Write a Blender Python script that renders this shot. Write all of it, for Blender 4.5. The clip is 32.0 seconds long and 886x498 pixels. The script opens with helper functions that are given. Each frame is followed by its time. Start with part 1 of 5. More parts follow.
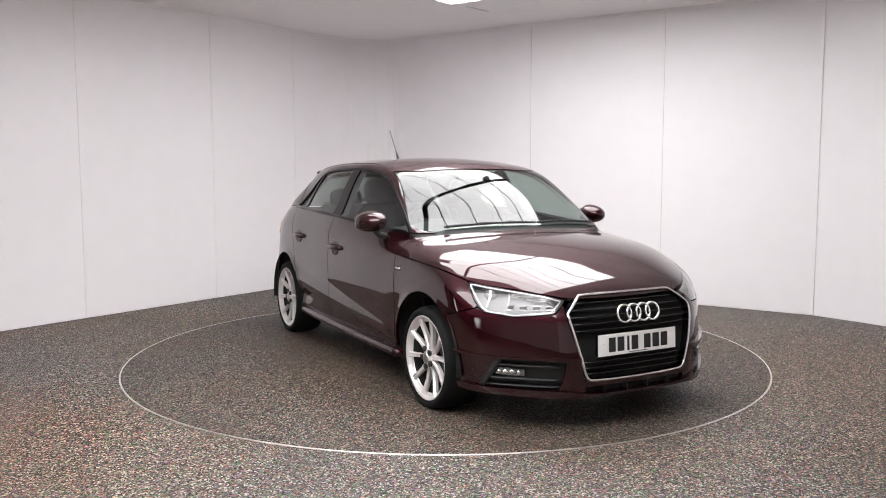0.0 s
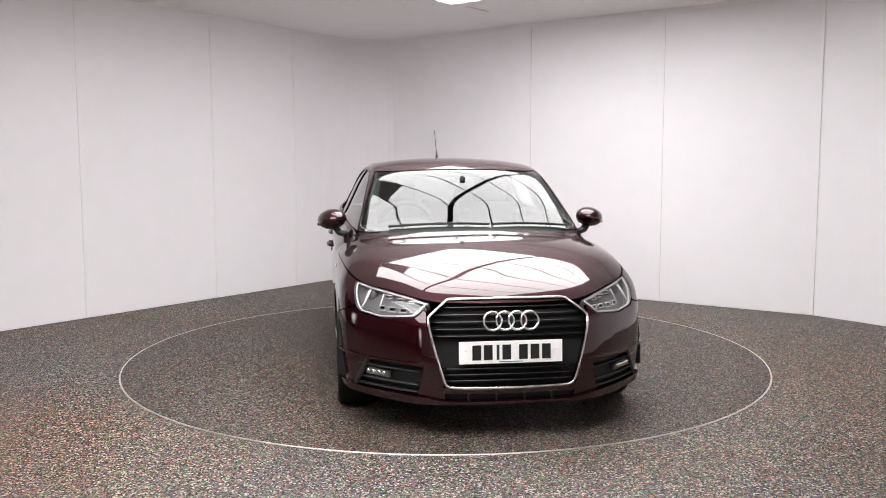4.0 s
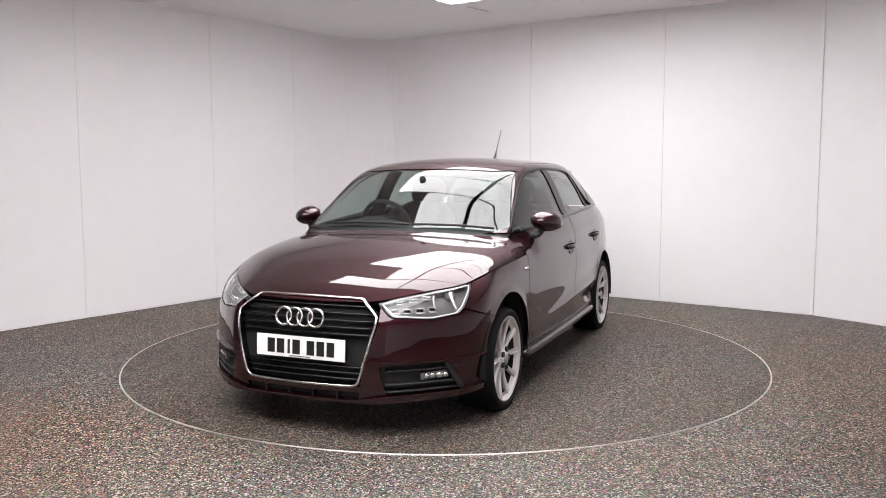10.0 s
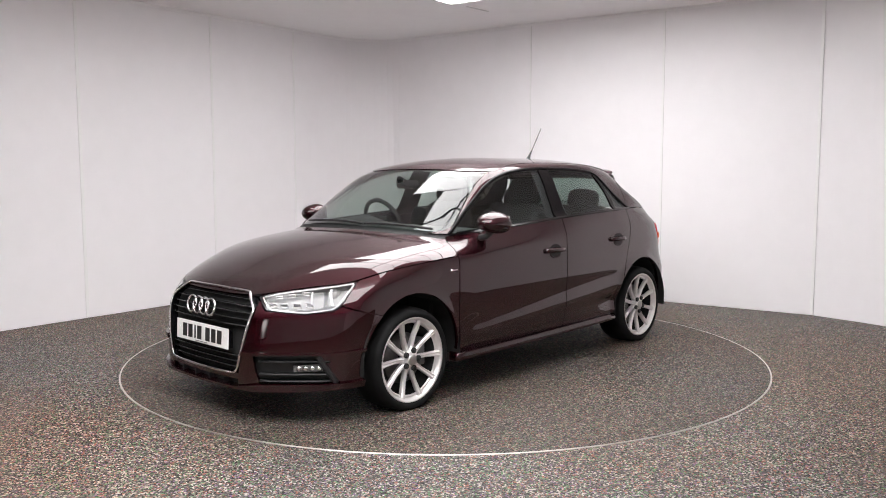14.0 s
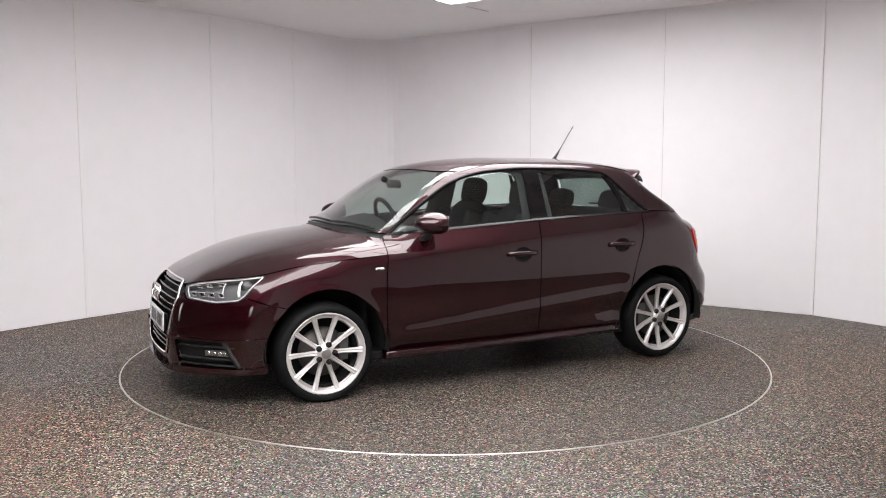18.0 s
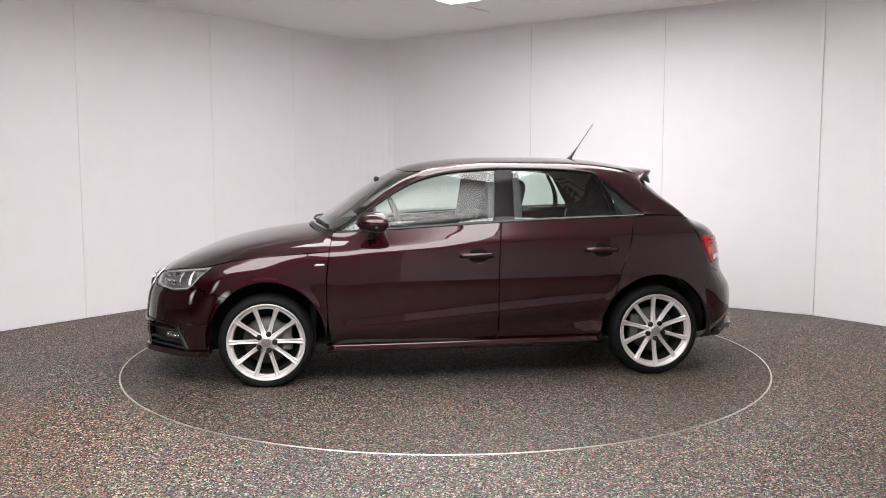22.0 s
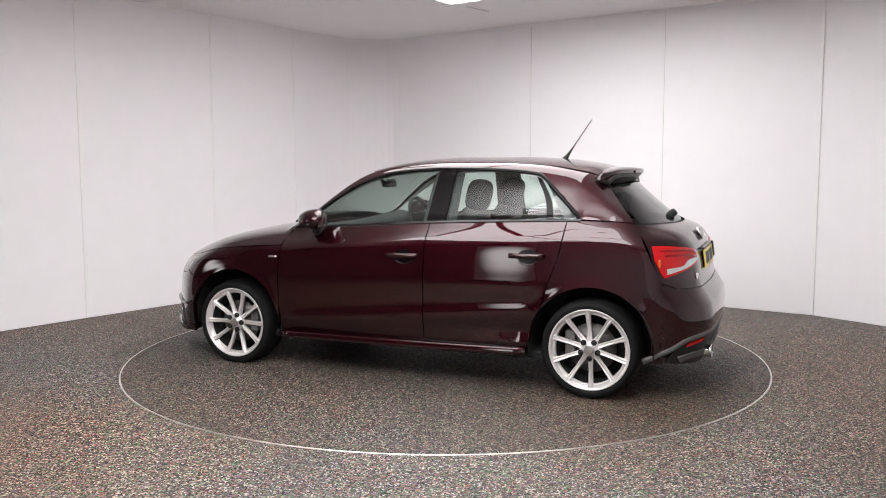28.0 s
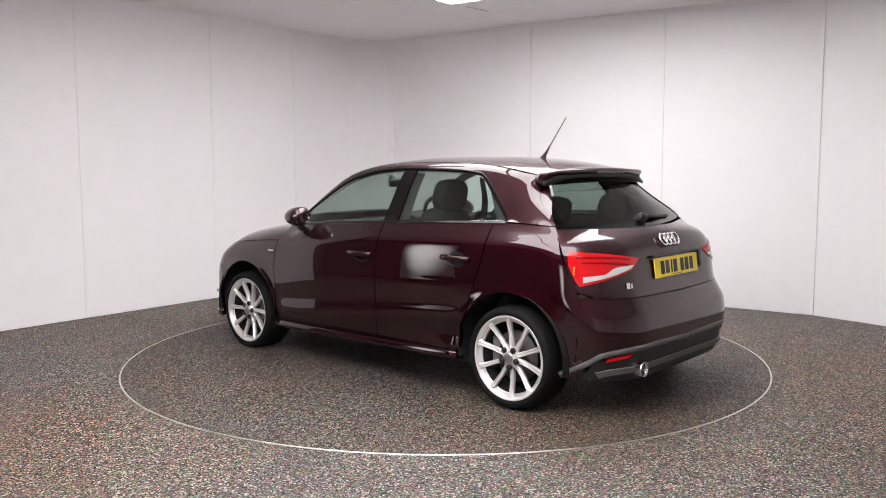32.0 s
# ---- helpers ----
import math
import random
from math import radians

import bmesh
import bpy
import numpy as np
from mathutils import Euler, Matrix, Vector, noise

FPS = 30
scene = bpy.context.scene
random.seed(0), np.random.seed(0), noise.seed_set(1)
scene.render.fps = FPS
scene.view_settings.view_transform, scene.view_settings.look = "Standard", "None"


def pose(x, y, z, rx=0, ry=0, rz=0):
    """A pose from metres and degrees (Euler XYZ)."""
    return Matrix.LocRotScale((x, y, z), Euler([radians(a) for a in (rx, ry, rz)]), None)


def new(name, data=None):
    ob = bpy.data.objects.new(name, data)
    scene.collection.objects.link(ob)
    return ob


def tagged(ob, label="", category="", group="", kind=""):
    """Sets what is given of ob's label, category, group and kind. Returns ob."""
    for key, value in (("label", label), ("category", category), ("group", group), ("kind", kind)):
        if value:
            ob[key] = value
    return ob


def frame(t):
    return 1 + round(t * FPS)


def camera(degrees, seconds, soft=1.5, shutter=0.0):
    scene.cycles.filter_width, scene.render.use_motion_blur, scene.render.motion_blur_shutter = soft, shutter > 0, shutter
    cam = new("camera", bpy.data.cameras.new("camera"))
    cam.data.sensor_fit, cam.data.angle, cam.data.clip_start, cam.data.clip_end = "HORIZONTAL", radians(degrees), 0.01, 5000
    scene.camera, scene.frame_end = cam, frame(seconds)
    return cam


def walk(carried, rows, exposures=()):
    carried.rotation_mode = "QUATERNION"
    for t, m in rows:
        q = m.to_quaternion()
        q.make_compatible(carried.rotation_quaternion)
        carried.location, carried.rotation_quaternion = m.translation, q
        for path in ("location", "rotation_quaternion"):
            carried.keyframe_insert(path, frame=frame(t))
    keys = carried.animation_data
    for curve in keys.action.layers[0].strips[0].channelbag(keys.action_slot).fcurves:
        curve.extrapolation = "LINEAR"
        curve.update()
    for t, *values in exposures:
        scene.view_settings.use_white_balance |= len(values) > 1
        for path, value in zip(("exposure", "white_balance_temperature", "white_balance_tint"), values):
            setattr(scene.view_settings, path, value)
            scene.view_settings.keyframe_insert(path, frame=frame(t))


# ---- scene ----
# ---- camera: fixed on its stand, looking at the turntable ----
EYE = (0.0, -6.053, 1.347)
cam = camera(55.84, 32.0, soft=1.0)
CAM_POSE = pose(*EYE, 90 - 5.591, 0.0, 0.139) @ pose(0, 0, 0, 0, 0, -0.108)
walk(cam, [(0, CAM_POSE), (32, CAM_POSE)], exposures=[(0, 0.0, 6500, 10.0), (32, 0.0, 6500, 10.0)])

# ---- world: the room is closed, only a faint grey outside ----
world = bpy.data.worlds.new("world")
scene.world = world
world.use_nodes = True
world.node_tree.nodes["Background"].inputs[0].default_value = (0.5, 0.5, 0.5, 1)
world.node_tree.nodes["Background"].inputs[1].default_value = 0.02
BOX_LIGHT = 8.3      # light box on the ceiling
SPIN_CENTRE = (0.0, 0.048)   # the car's middle line on the turntable


def spin(t):
    """Turn of the turntable in degrees at t seconds."""
    return -62.697 - 5.01374 * t + 0.0044085 * (t - 16) ** 2


# ---- materials ----
def nodes_of(name):
    m = bpy.data.materials.new(name)
    m.use_nodes = True
    nt = m.node_tree
    return m, nt, nt.nodes["Principled BSDF"]


def simple(name, col, rough=0.5, metal=0.0, coat=0.0, spec=0.5, vary=0.06, scale=40, bump=0.0):
    """Principled material with a fine two-scale variation of colour and roughness."""
    m, nt, b = nodes_of(name)
    b.inputs["Roughness"].default_value = rough
    b.inputs["Metallic"].default_value = metal
    b.inputs["Coat Weight"].default_value = coat
    b.inputs["Coat Roughness"].default_value = 0.03
    b.inputs["Specular IOR Level"].default_value = spec
    tc = nt.nodes.new("ShaderNodeTexCoord")
    n1 = nt.nodes.new("ShaderNodeTexNoise")
    n1.inputs["Scale"].default_value = scale
    n1.inputs["Detail"].default_value = 4
    n2 = nt.nodes.new("ShaderNodeTexNoise")
    n2.inputs["Scale"].default_value = scale * 0.08
    n2.inputs["Detail"].default_value = 2
    add = nt.nodes.new("ShaderNodeMath")
    add.operation = "ADD"
    mr = nt.nodes.new("ShaderNodeMapRange")
    mr.inputs[1].default_value, mr.inputs[2].default_value = 0.6, 1.4
    mr.inputs[3].default_value, mr.inputs[4].default_value = 1 - vary, 1 + vary
    mix = nt.nodes.new("ShaderNodeVectorMath")
    mix.operation = "SCALE"
    mix.inputs[0].default_value = col
    nt.links.new(tc.outputs["Object"], n1.inputs["Vector"])
    nt.links.new(tc.outputs["Object"], n2.inputs["Vector"])
    nt.links.new(n1.outputs[0], add.inputs[0])
    nt.links.new(n2.outputs[0], add.inputs[1])
    nt.links.new(add.outputs[0], mr.inputs[0])
    nt.links.new(mr.outputs[0], mix.inputs["Scale"])
    nt.links.new(mix.outputs[0], b.inputs["Base Color"])
    if bump:
        bp = nt.nodes.new("ShaderNodeBump")
        bp.inputs["Strength"].default_value = bump
        bp.inputs["Distance"].default_value = 0.002
        nt.links.new(n1.outputs[0], bp.inputs["Height"])
        nt.links.new(bp.outputs[0], b.inputs["Normal"])
    return m


def glow(name, col, strength):
    m = bpy.data.materials.new(name)
    m.use_nodes = True
    nt = m.node_tree
    nt.nodes.remove(nt.nodes["Principled BSDF"])
    e = nt.nodes.new("ShaderNodeEmission")
    e.inputs[0].default_value = (*col, 1)
    e.inputs[1].default_value = strength
    nt.links.new(e.outputs[0], nt.nodes["Material Output"].inputs[0])
    return m


def soft_glow(name, col, strength):
    """Cloth front of a soft lamp: brightest in the middle, weaker towards its edges."""
    m = glow(name, col, strength)
    nt = m.node_tree
    N, L = nt.nodes.new, nt.links.new
    tc = N("ShaderNodeTexCoord")
    half = N("ShaderNodeVectorMath")
    half.operation = "SUBTRACT"
    half.inputs[1].default_value = (0.5, 0.5, 0.5)
    L(tc.outputs["Generated"], half.inputs[0])
    flat = N("ShaderNodeVectorMath")
    flat.operation = "MULTIPLY"
    flat.inputs[1].default_value = (2.0, 0.0, 1.6)
    L(half.outputs[0], flat.inputs[0])
    ln = N("ShaderNodeVectorMath")
    ln.operation = "LENGTH"
    L(flat.outputs[0], ln.inputs[0])
    mr = N("ShaderNodeMapRange")
    mr.interpolation_type = "SMOOTHSTEP"
    mr.inputs[1].default_value, mr.inputs[2].default_value = 0.25, 1.0
    mr.inputs[3].default_value, mr.inputs[4].default_value = strength, strength * 0.04
    L(ln.outputs["Value"], mr.inputs[0])
    L(mr.outputs[0], nt.nodes["Emission"].inputs[1])
    return m


def chips(name, tint, dark, worn, stained=False):
    """Resin-bonded floor of coloured stone chips: grains a few millimetres across, stained in broad patches."""
    m, nt, b = nodes_of(name)
    N, L = nt.nodes.new, nt.links.new
    tc = N("ShaderNodeTexCoord")
    vo = N("ShaderNodeTexVoronoi")
    vo.inputs["Scale"].default_value = 135
    L(tc.outputs["Object"], vo.inputs["Vector"])
    sep = N("ShaderNodeSeparateColor")
    L(vo.outputs["Color"], sep.inputs[0])
    ramp = N("ShaderNodeValToRGB")
    ramp.color_ramp.interpolation = "CONSTANT"
    el = ramp.color_ramp.elements
    cols = [(0.0, (0.007, 0.007, 0.008)), (0.28, (0.045, 0.042, 0.040)), (0.46, (0.11, 0.10, 0.095)), (0.58, (0.30, 0.27, 0.25)),
            (0.68, (0.66, 0.63, 0.61)), (0.78, (0.40, 0.14, 0.09)), (0.86, (0.11, 0.31, 0.13)), (0.94, (0.22, 0.11, 0.29))]
    while len(el) < len(cols):
        el.new(0.5)
    for e, (p, c) in zip(el, cols):
        e.position, e.color = p, (*c, 1)
    L(sep.outputs[0], ramp.inputs[0])
    big = N("ShaderNodeTexNoise")
    big.inputs["Scale"].default_value = 0.9
    big.inputs["Detail"].default_value = 5
    big.inputs["Roughness"].default_value = 0.6
    L(tc.outputs["Object"], big.inputs["Vector"])
    mr = N("ShaderNodeMapRange")
    mr.inputs[1].default_value, mr.inputs[2].default_value = 0.3, 0.7
    mr.inputs[3].default_value, mr.inputs[4].default_value = dark * (1 - worn), dark * (1 + worn)
    L(big.outputs[0], mr.inputs[0])
    rust = N("ShaderNodeTexNoise")
    rust.inputs["Scale"].default_value = 0.55
    rust.inputs["Detail"].default_value = 4
    L(tc.outputs["Object"], rust.inputs["Vector"])
    hue = N("ShaderNodeValToRGB")
    hue.color_ramp.elements[0].position, hue.color_ramp.elements[0].color = 0.40, (*tint, 1)
    hue.color_ramp.elements[1].position, hue.color_ramp.elements[1].color = 0.64, (tint[0] * 1.10, tint[1] * 0.93, tint[2] * 0.78, 1)
    L(rust.outputs[0], hue.inputs[0])
    tn = N("ShaderNodeVectorMath")
    tn.operation = "MULTIPLY"
    L(ramp.outputs[0], tn.inputs[0])
    L(hue.outputs[0], tn.inputs[1])
    if stained:
        # broad rusty stain on the floor, ragged at its edge
        off = N("ShaderNodeVectorMath")
        off.operation = "SUBTRACT"
        off.inputs[1].default_value = (-2.7, -2.1, 0)
        L(tc.outputs["Object"], off.inputs[0])
        ln = N("ShaderNodeVectorMath")
        ln.operation = "LENGTH"
        L(off.outputs[0], ln.inputs[0])
        rag = N("ShaderNodeMath")
        rag.operation = "MULTIPLY_ADD"
        rag.inputs[1].default_value = 2.2
        L(big.outputs[0], rag.inputs[0])
        L(ln.outputs["Value"], rag.inputs[2])
        st = N("ShaderNodeValToRGB")
        st.color_ramp.elements[0].position, st.color_ramp.elements[0].color = 0.42, (1.17, 0.90, 0.74, 1)
        st.color_ramp.elements[1].position, st.color_ramp.elements[1].color = 0.85, (1, 1, 1, 1)
        sc3 = N("ShaderNodeMath")
        sc3.operation = "MULTIPLY"
        sc3.inputs[1].default_value = 0.33
        L(rag.outputs[0], sc3.inputs[0])
        L(sc3.outputs[0], st.inputs[0])
        t2 = N("ShaderNodeVectorMath")
        t2.operation = "MULTIPLY"
        L(tn.outputs[0], t2.inputs[0])
        L(st.outputs[0], t2.inputs[1])
        tn = t2
    sc = N("ShaderNodeVectorMath")
    sc.operation = "SCALE"
    L(tn.outputs[0], sc.inputs[0])
    L(mr.outputs[0], sc.inputs["Scale"])
    L(sc.outputs[0], b.inputs["Base Color"])
    rr = N("ShaderNodeMapRange")
    rr.inputs[3].default_value, rr.inputs[4].default_value = 0.45, 0.8
    L(sep.outputs[1], rr.inputs[0])
    L(rr.outputs[0], b.inputs["Roughness"])
    bp = N("ShaderNodeBump")
    bp.inputs["Strength"].default_value = 0.6
    bp.inputs["Distance"].default_value = 0.003
    L(vo.outputs["Distance"], bp.inputs["Height"])
    bp.invert = True
    L(bp.outputs[0], b.inputs["Normal"])
    return m


def paint_mat():
    """Dark aubergine metallic paint under clear lacquer, with fine flake."""
    m, nt, b = nodes_of("maroon_metallic_paint")
    N, L = nt.nodes.new, nt.links.new
    tc = N("ShaderNodeTexCoord")
    fl = N("ShaderNodeTexVoronoi")
    fl.inputs["Scale"].default_value = 900
    L(tc.outputs["Object"], fl.inputs["Vector"])
    sep = N("ShaderNodeSeparateColor")
    L(fl.outputs["Color"], sep.inputs[0])
    mr = N("ShaderNodeMapRange")
    mr.inputs[3].default_value, mr.inputs[4].default_value = 0.75, 1.3
    L(sep.outputs[0], mr.inputs[0])
    sc = N("ShaderNodeVectorMath")
    sc.operation = "SCALE"
    sc.inputs[0].default_value = PAINT
    L(mr.outputs[0], sc.inputs["Scale"])
    L(sc.outputs[0], b.inputs["Base Color"])
    b.inputs["Metallic"].default_value = 0.92
    b.inputs["Specular IOR Level"].default_value = 0.15
    b.inputs["Roughness"].default_value = 0.48
    b.inputs["Coat Weight"].default_value = 1.0
    b.inputs["Coat Roughness"].default_value = 0.015
    b.inputs["Coat IOR"].default_value = 1.62
    return m


def pane_mat(name, tint, gloss=1.0):
    """Clear or tinted glass sheet: straight-through tint with a Fresnel gloss."""
    m = bpy.data.materials.new(name)
    m.use_nodes = True
    nt = m.node_tree
    nt.nodes.remove(nt.nodes["Principled BSDF"])
    N, L = nt.nodes.new, nt.links.new
    tr = N("ShaderNodeBsdfTransparent")
    tr.inputs[0].default_value = (*tint, 1)
    gl = N("ShaderNodeBsdfGlossy")
    gl.inputs["Roughness"].default_value = 0.01
    fr = N("ShaderNodeLayerWeight")
    fr.inputs[0].default_value = 0.5
    pw = N("ShaderNodeMath")
    pw.operation = "POWER"
    pw.inputs[1].default_value = 5
    L(fr.outputs["Facing"], pw.inputs[0])
    mu = N("ShaderNodeMath")
    mu.operation = "MULTIPLY_ADD"
    mu.inputs[1].default_value = 0.95 * gloss
    mu.inputs[2].default_value = 0.055 * gloss
    mx = N("ShaderNodeMixShader")
    L(pw.outputs[0], mu.inputs[0])
    L(mu.outputs[0], mx.inputs[0])
    L(tr.outputs[0], mx.inputs[1])
    L(gl.outputs[0], mx.inputs[2])
    L(mx.outputs[0], nt.nodes["Material Output"].inputs[0])
    return m


PAINT = (0.028, 0.0018, 0.0050)
M_WALL = simple("white_wall_panel", (0.925, 0.90, 0.92), 0.42, vary=0.02, scale=6)
M_CEIL = simple("ceiling_paint", (0.95, 0.93, 0.94), 0.7, vary=0.02, scale=6)
M_TRIM = simple("joint_strip", (0.955, 0.945, 0.945), 0.22, vary=0.02, scale=20)
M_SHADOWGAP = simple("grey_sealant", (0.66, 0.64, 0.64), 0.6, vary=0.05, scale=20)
M_FLOOR = chips("stone_chip_floor", (1.0, 0.965, 0.91), 0.59, 0.16, True)
M_DISC = chips("stone_chip_turntable", (1.0, 0.945, 0.87), 0.41, 0.12)
M_ALU = simple("brushed_aluminium", (0.62, 0.60, 0.57), 0.35, 1.0, vary=0.1, scale=60)
M_LIGHT = glow("light_diffuser", (1.0, 0.985, 0.985), BOX_LIGHT)
# for the added fill lamp only
M_FILL = glow("fill_diffuser", (1.0, 0.985, 0.985), BOX_LIGHT * 1.0)
M_LAMP = soft_glow("soft_lamp_panel", (1.0, 0.97, 0.95), 6.0)
M_BAR = simple("dark_frame_bar", (0.03, 0.03, 0.03), 0.5)
M_PAINT = paint_mat()
M_BLACK = simple("gloss_black_plastic", (0.006, 0.006, 0.007), 0.2)
M_LAMPHOUSE = simple("grey_lamp_housing", (0.15, 0.15, 0.155), 0.35, 0.2)
M_SATIN = simple("satin_black_plastic", (0.012, 0.012, 0.013), 0.5, bump=0.05, scale=300)
M_PILLAR = simple("black_pillar_foil", (0.006, 0.005, 0.0055), 0.16, spec=0.16)
M_RUBBER = simple("tyre_rubber", (0.006, 0.006, 0.0065), 0.75, spec=0.22, vary=0.12, scale=60, bump=0.1)
M_LINER = simple("arch_liner", (0.008, 0.008, 0.008), 0.9)
M_CHROME = simple("chrome", (0.80, 0.79, 0.79), 0.08, 1.0, vary=0.02)
M_SATINALU = simple("satin_silver_trim", (0.55, 0.54, 0.54), 0.3, 1.0, vary=0.03)
M_RIM = simple("silver_alloy_paint", (0.79, 0.755, 0.755), 0.34, 0.5, coat=0.5, vary=0.03, scale=80)
M_DISCBRAKE = simple("brake_steel", (0.16, 0.15, 0.145), 0.55, 0.8, vary=0.2, scale=30)
M_GLASS = pane_mat("window_glass", (0.76, 0.86, 0.82), 1.3)
M_SCREEN = pane_mat("windscreen_glass", (0.56, 0.63, 0.60), 1.55)
M_REARGLASS = pane_mat("rear_window_glass", (0.20, 0.25, 0.23))
M_LENS = pane_mat("headlamp_lens", (0.96, 0.96, 0.96))
M_TRIMBLACK = simple("interior_black", (0.028, 0.028, 0.030), 0.65, bump=0.08, scale=200)
M_SEAT = simple("seat_cloth", (0.022, 0.022, 0.024), 0.85, vary=0.2, scale=300, bump=0.2)
M_HEADLINER = simple("grey_headliner", (0.30, 0.30, 0.28), 0.9)
M_PLATEW = simple("white_plate", (0.92, 0.91, 0.90), 0.25, coat=0.4, vary=0.01)
M_PLATEY = simple("yellow_plate", (1.0, 0.76, 0.03), 0.3, coat=0.1, vary=0.01)
M_INK = simple("plate_black", (0.01, 0.01, 0.01), 0.4)
M_RED = simple("red_lamp_lens", (0.62, 0.006, 0.010), 0.14, coat=0.35, spec=0.3, vary=0.10)
M_REDDARK = simple("dark_red_lens", (0.30, 0.003, 0.005), 0.15, coat=0.35, spec=0.3)
M_BRAKE = simple("unlit_brake_lens", (0.05, 0.004, 0.005), 0.2, coat=0.5)
M_AMBER = simple("amber_lamp", (0.75, 0.16, 0.02), 0.15, coat=1.0)
M_CLEARLENS = simple("clear_white_lens", (0.72, 0.72, 0.73), 0.12, 0.3, coat=1.0)
M_DARKWALL = simple("grey_unseen_wall", (0.42, 0.41, 0.42), 0.6, vary=0.1, scale=3)
M_BAY = simple("dark_bay_wall", (0.10, 0.095, 0.095), 0.8, vary=0.2, scale=5)
M_GREYPL = simple("grey_diffuser_plastic", (0.12, 0.118, 0.118), 0.5)
# ---- mesh helpers ----
def mesh_from(name, verts, faces, smooth=False):
    me = bpy.data.meshes.new(name)
    me.from_pydata([tuple(v) for v in verts], [], faces)
    if smooth:
        for p in me.polygons:
            p.use_smooth = True
    me.update()
    return me


def part(name, bm, material, parent, label=""):
    """Links a bmesh (or a finished mesh) as one mesh object under a thing or a part."""
    if isinstance(bm, bmesh.types.BMesh):
        me = bpy.data.meshes.new(name)
        bmesh.ops.recalc_face_normals(bm, faces=bm.faces)
        bm.to_mesh(me)
        bm.free()
    else:
        me = bm
    me.materials.clear()
    me.materials.append(material)
    ob = new(name, me)
    ob.parent = parent
    return tagged(ob, label)


def thing(name, label, category, group="", kind=""):
    return tagged(new(name), label, category, group, kind)


def box_into(bm, size, m, bevel=0.0):
    r = bmesh.ops.create_cube(bm, size=1.0, matrix=m @ Matrix.Diagonal((*size, 1)))
    if bevel:
        es = list({e for v in r["verts"] for e in v.link_edges})
        bmesh.ops.bevel(bm, geom=es, offset=bevel, segments=2, affect="EDGES", profile=0.6)


def box(size, m, bevel=0.0):
    bm = bmesh.new()
    box_into(bm, size, m, bevel)
    return bm


def smooth_bm(bm):
    for f in bm.faces:
        f.smooth = True
    return bm


def lathe(profile, n=48, axis="y"):
    """Turns a profile of (radius, along) about an axis; returns a bmesh."""
    bm = bmesh.new()
    rings = []
    for k in range(n):
        a = 2 * math.pi * k / n
        c, s = math.cos(a), math.sin(a)
        rings.append([bm.verts.new((r * c, d, r * s) if axis == "y" else (r * c, r * s, d)) for r, d in profile])
    for k in range(n):
        A, B = rings[k], rings[(k + 1) % n]
        for i in range(len(profile) - 1):
            bm.faces.new((A[i], A[i + 1], B[i + 1], B[i]))
    bmesh.ops.remove_doubles(bm, verts=bm.verts, dist=1e-5)
    return smooth_bm(bm)


# ---- room: rounded studio of white panels round a turntable ----
CEIL = 2.88
ROOM = [(-3.685, 0.759), (-3.224, 1.381), (-2.369, 2.545), (-1.70, 3.46), (-1.42, 3.86), (-1.12, 4.14), (-0.70, 4.26), (-0.36, 4.10),
        (0.0, 3.82), (0.93, 3.13), (2.149, 2.289), (3.337, 1.47), (3.727, 0.925), (4.30, -0.10), (4.62, -1.3), (4.62, -7.4), (-4.62, -7.4), (-4.25, -0.10)]


def wall_strip(name, pts, label):
    """A wall of one run of points: thickness outwards, floor to ceiling."""
    vs, fs = [], []
    n = len(pts)
    for i, (x, y) in enumerate(pts):
        a = Vector(pts[max(i - 1, 0)])
        b = Vector(pts[min(i + 1, n - 1)])
        d = (b - a).normalized()
        o = Vector((-d.y, d.x)) * 0.10
        vs += [(x, y, 0), (x, y, CEIL), (x + o.x, y + o.y, CEIL), (x + o.x, y + o.y, 0)]
    for i in range(n - 1):
        a, b = 4 * i, 4 * i + 4
        for k in range(4):
            fs.append((a + k, a + (k + 1) % 4, b + (k + 1) % 4, b + k))
    fs += [(3, 2, 1, 0), (4 * n - 4, 4 * n - 3, 4 * n - 2, 4 * n - 1)]
    ob = new(name, mesh_from(name, vs, fs))
    ob.data.materials.append(M_WALL)
    return tagged(ob, label, "wall", kind="structure")


def smooth_pts(pts, n=5):
    """Catmull-Rom through 2D points."""
    P = [Vector(p) for p in pts]
    P = [P[0] * 2 - P[1]] + P + [P[-1] * 2 - P[-2]]
    out = []
    for i in range(1, len(P) - 2):
        for k in range(n):
            t = k / n
            a, b, c, d = P[i - 1:i + 3]
            out.append(0.5 * ((2 * b) + (c - a) * t + (2 * a - 5 * b + 4 * c - d) * t * t + (3 * b - a - 3 * c + d) * t ** 3))
    out.append(P[-2])
    return [tuple(v) for v in out]


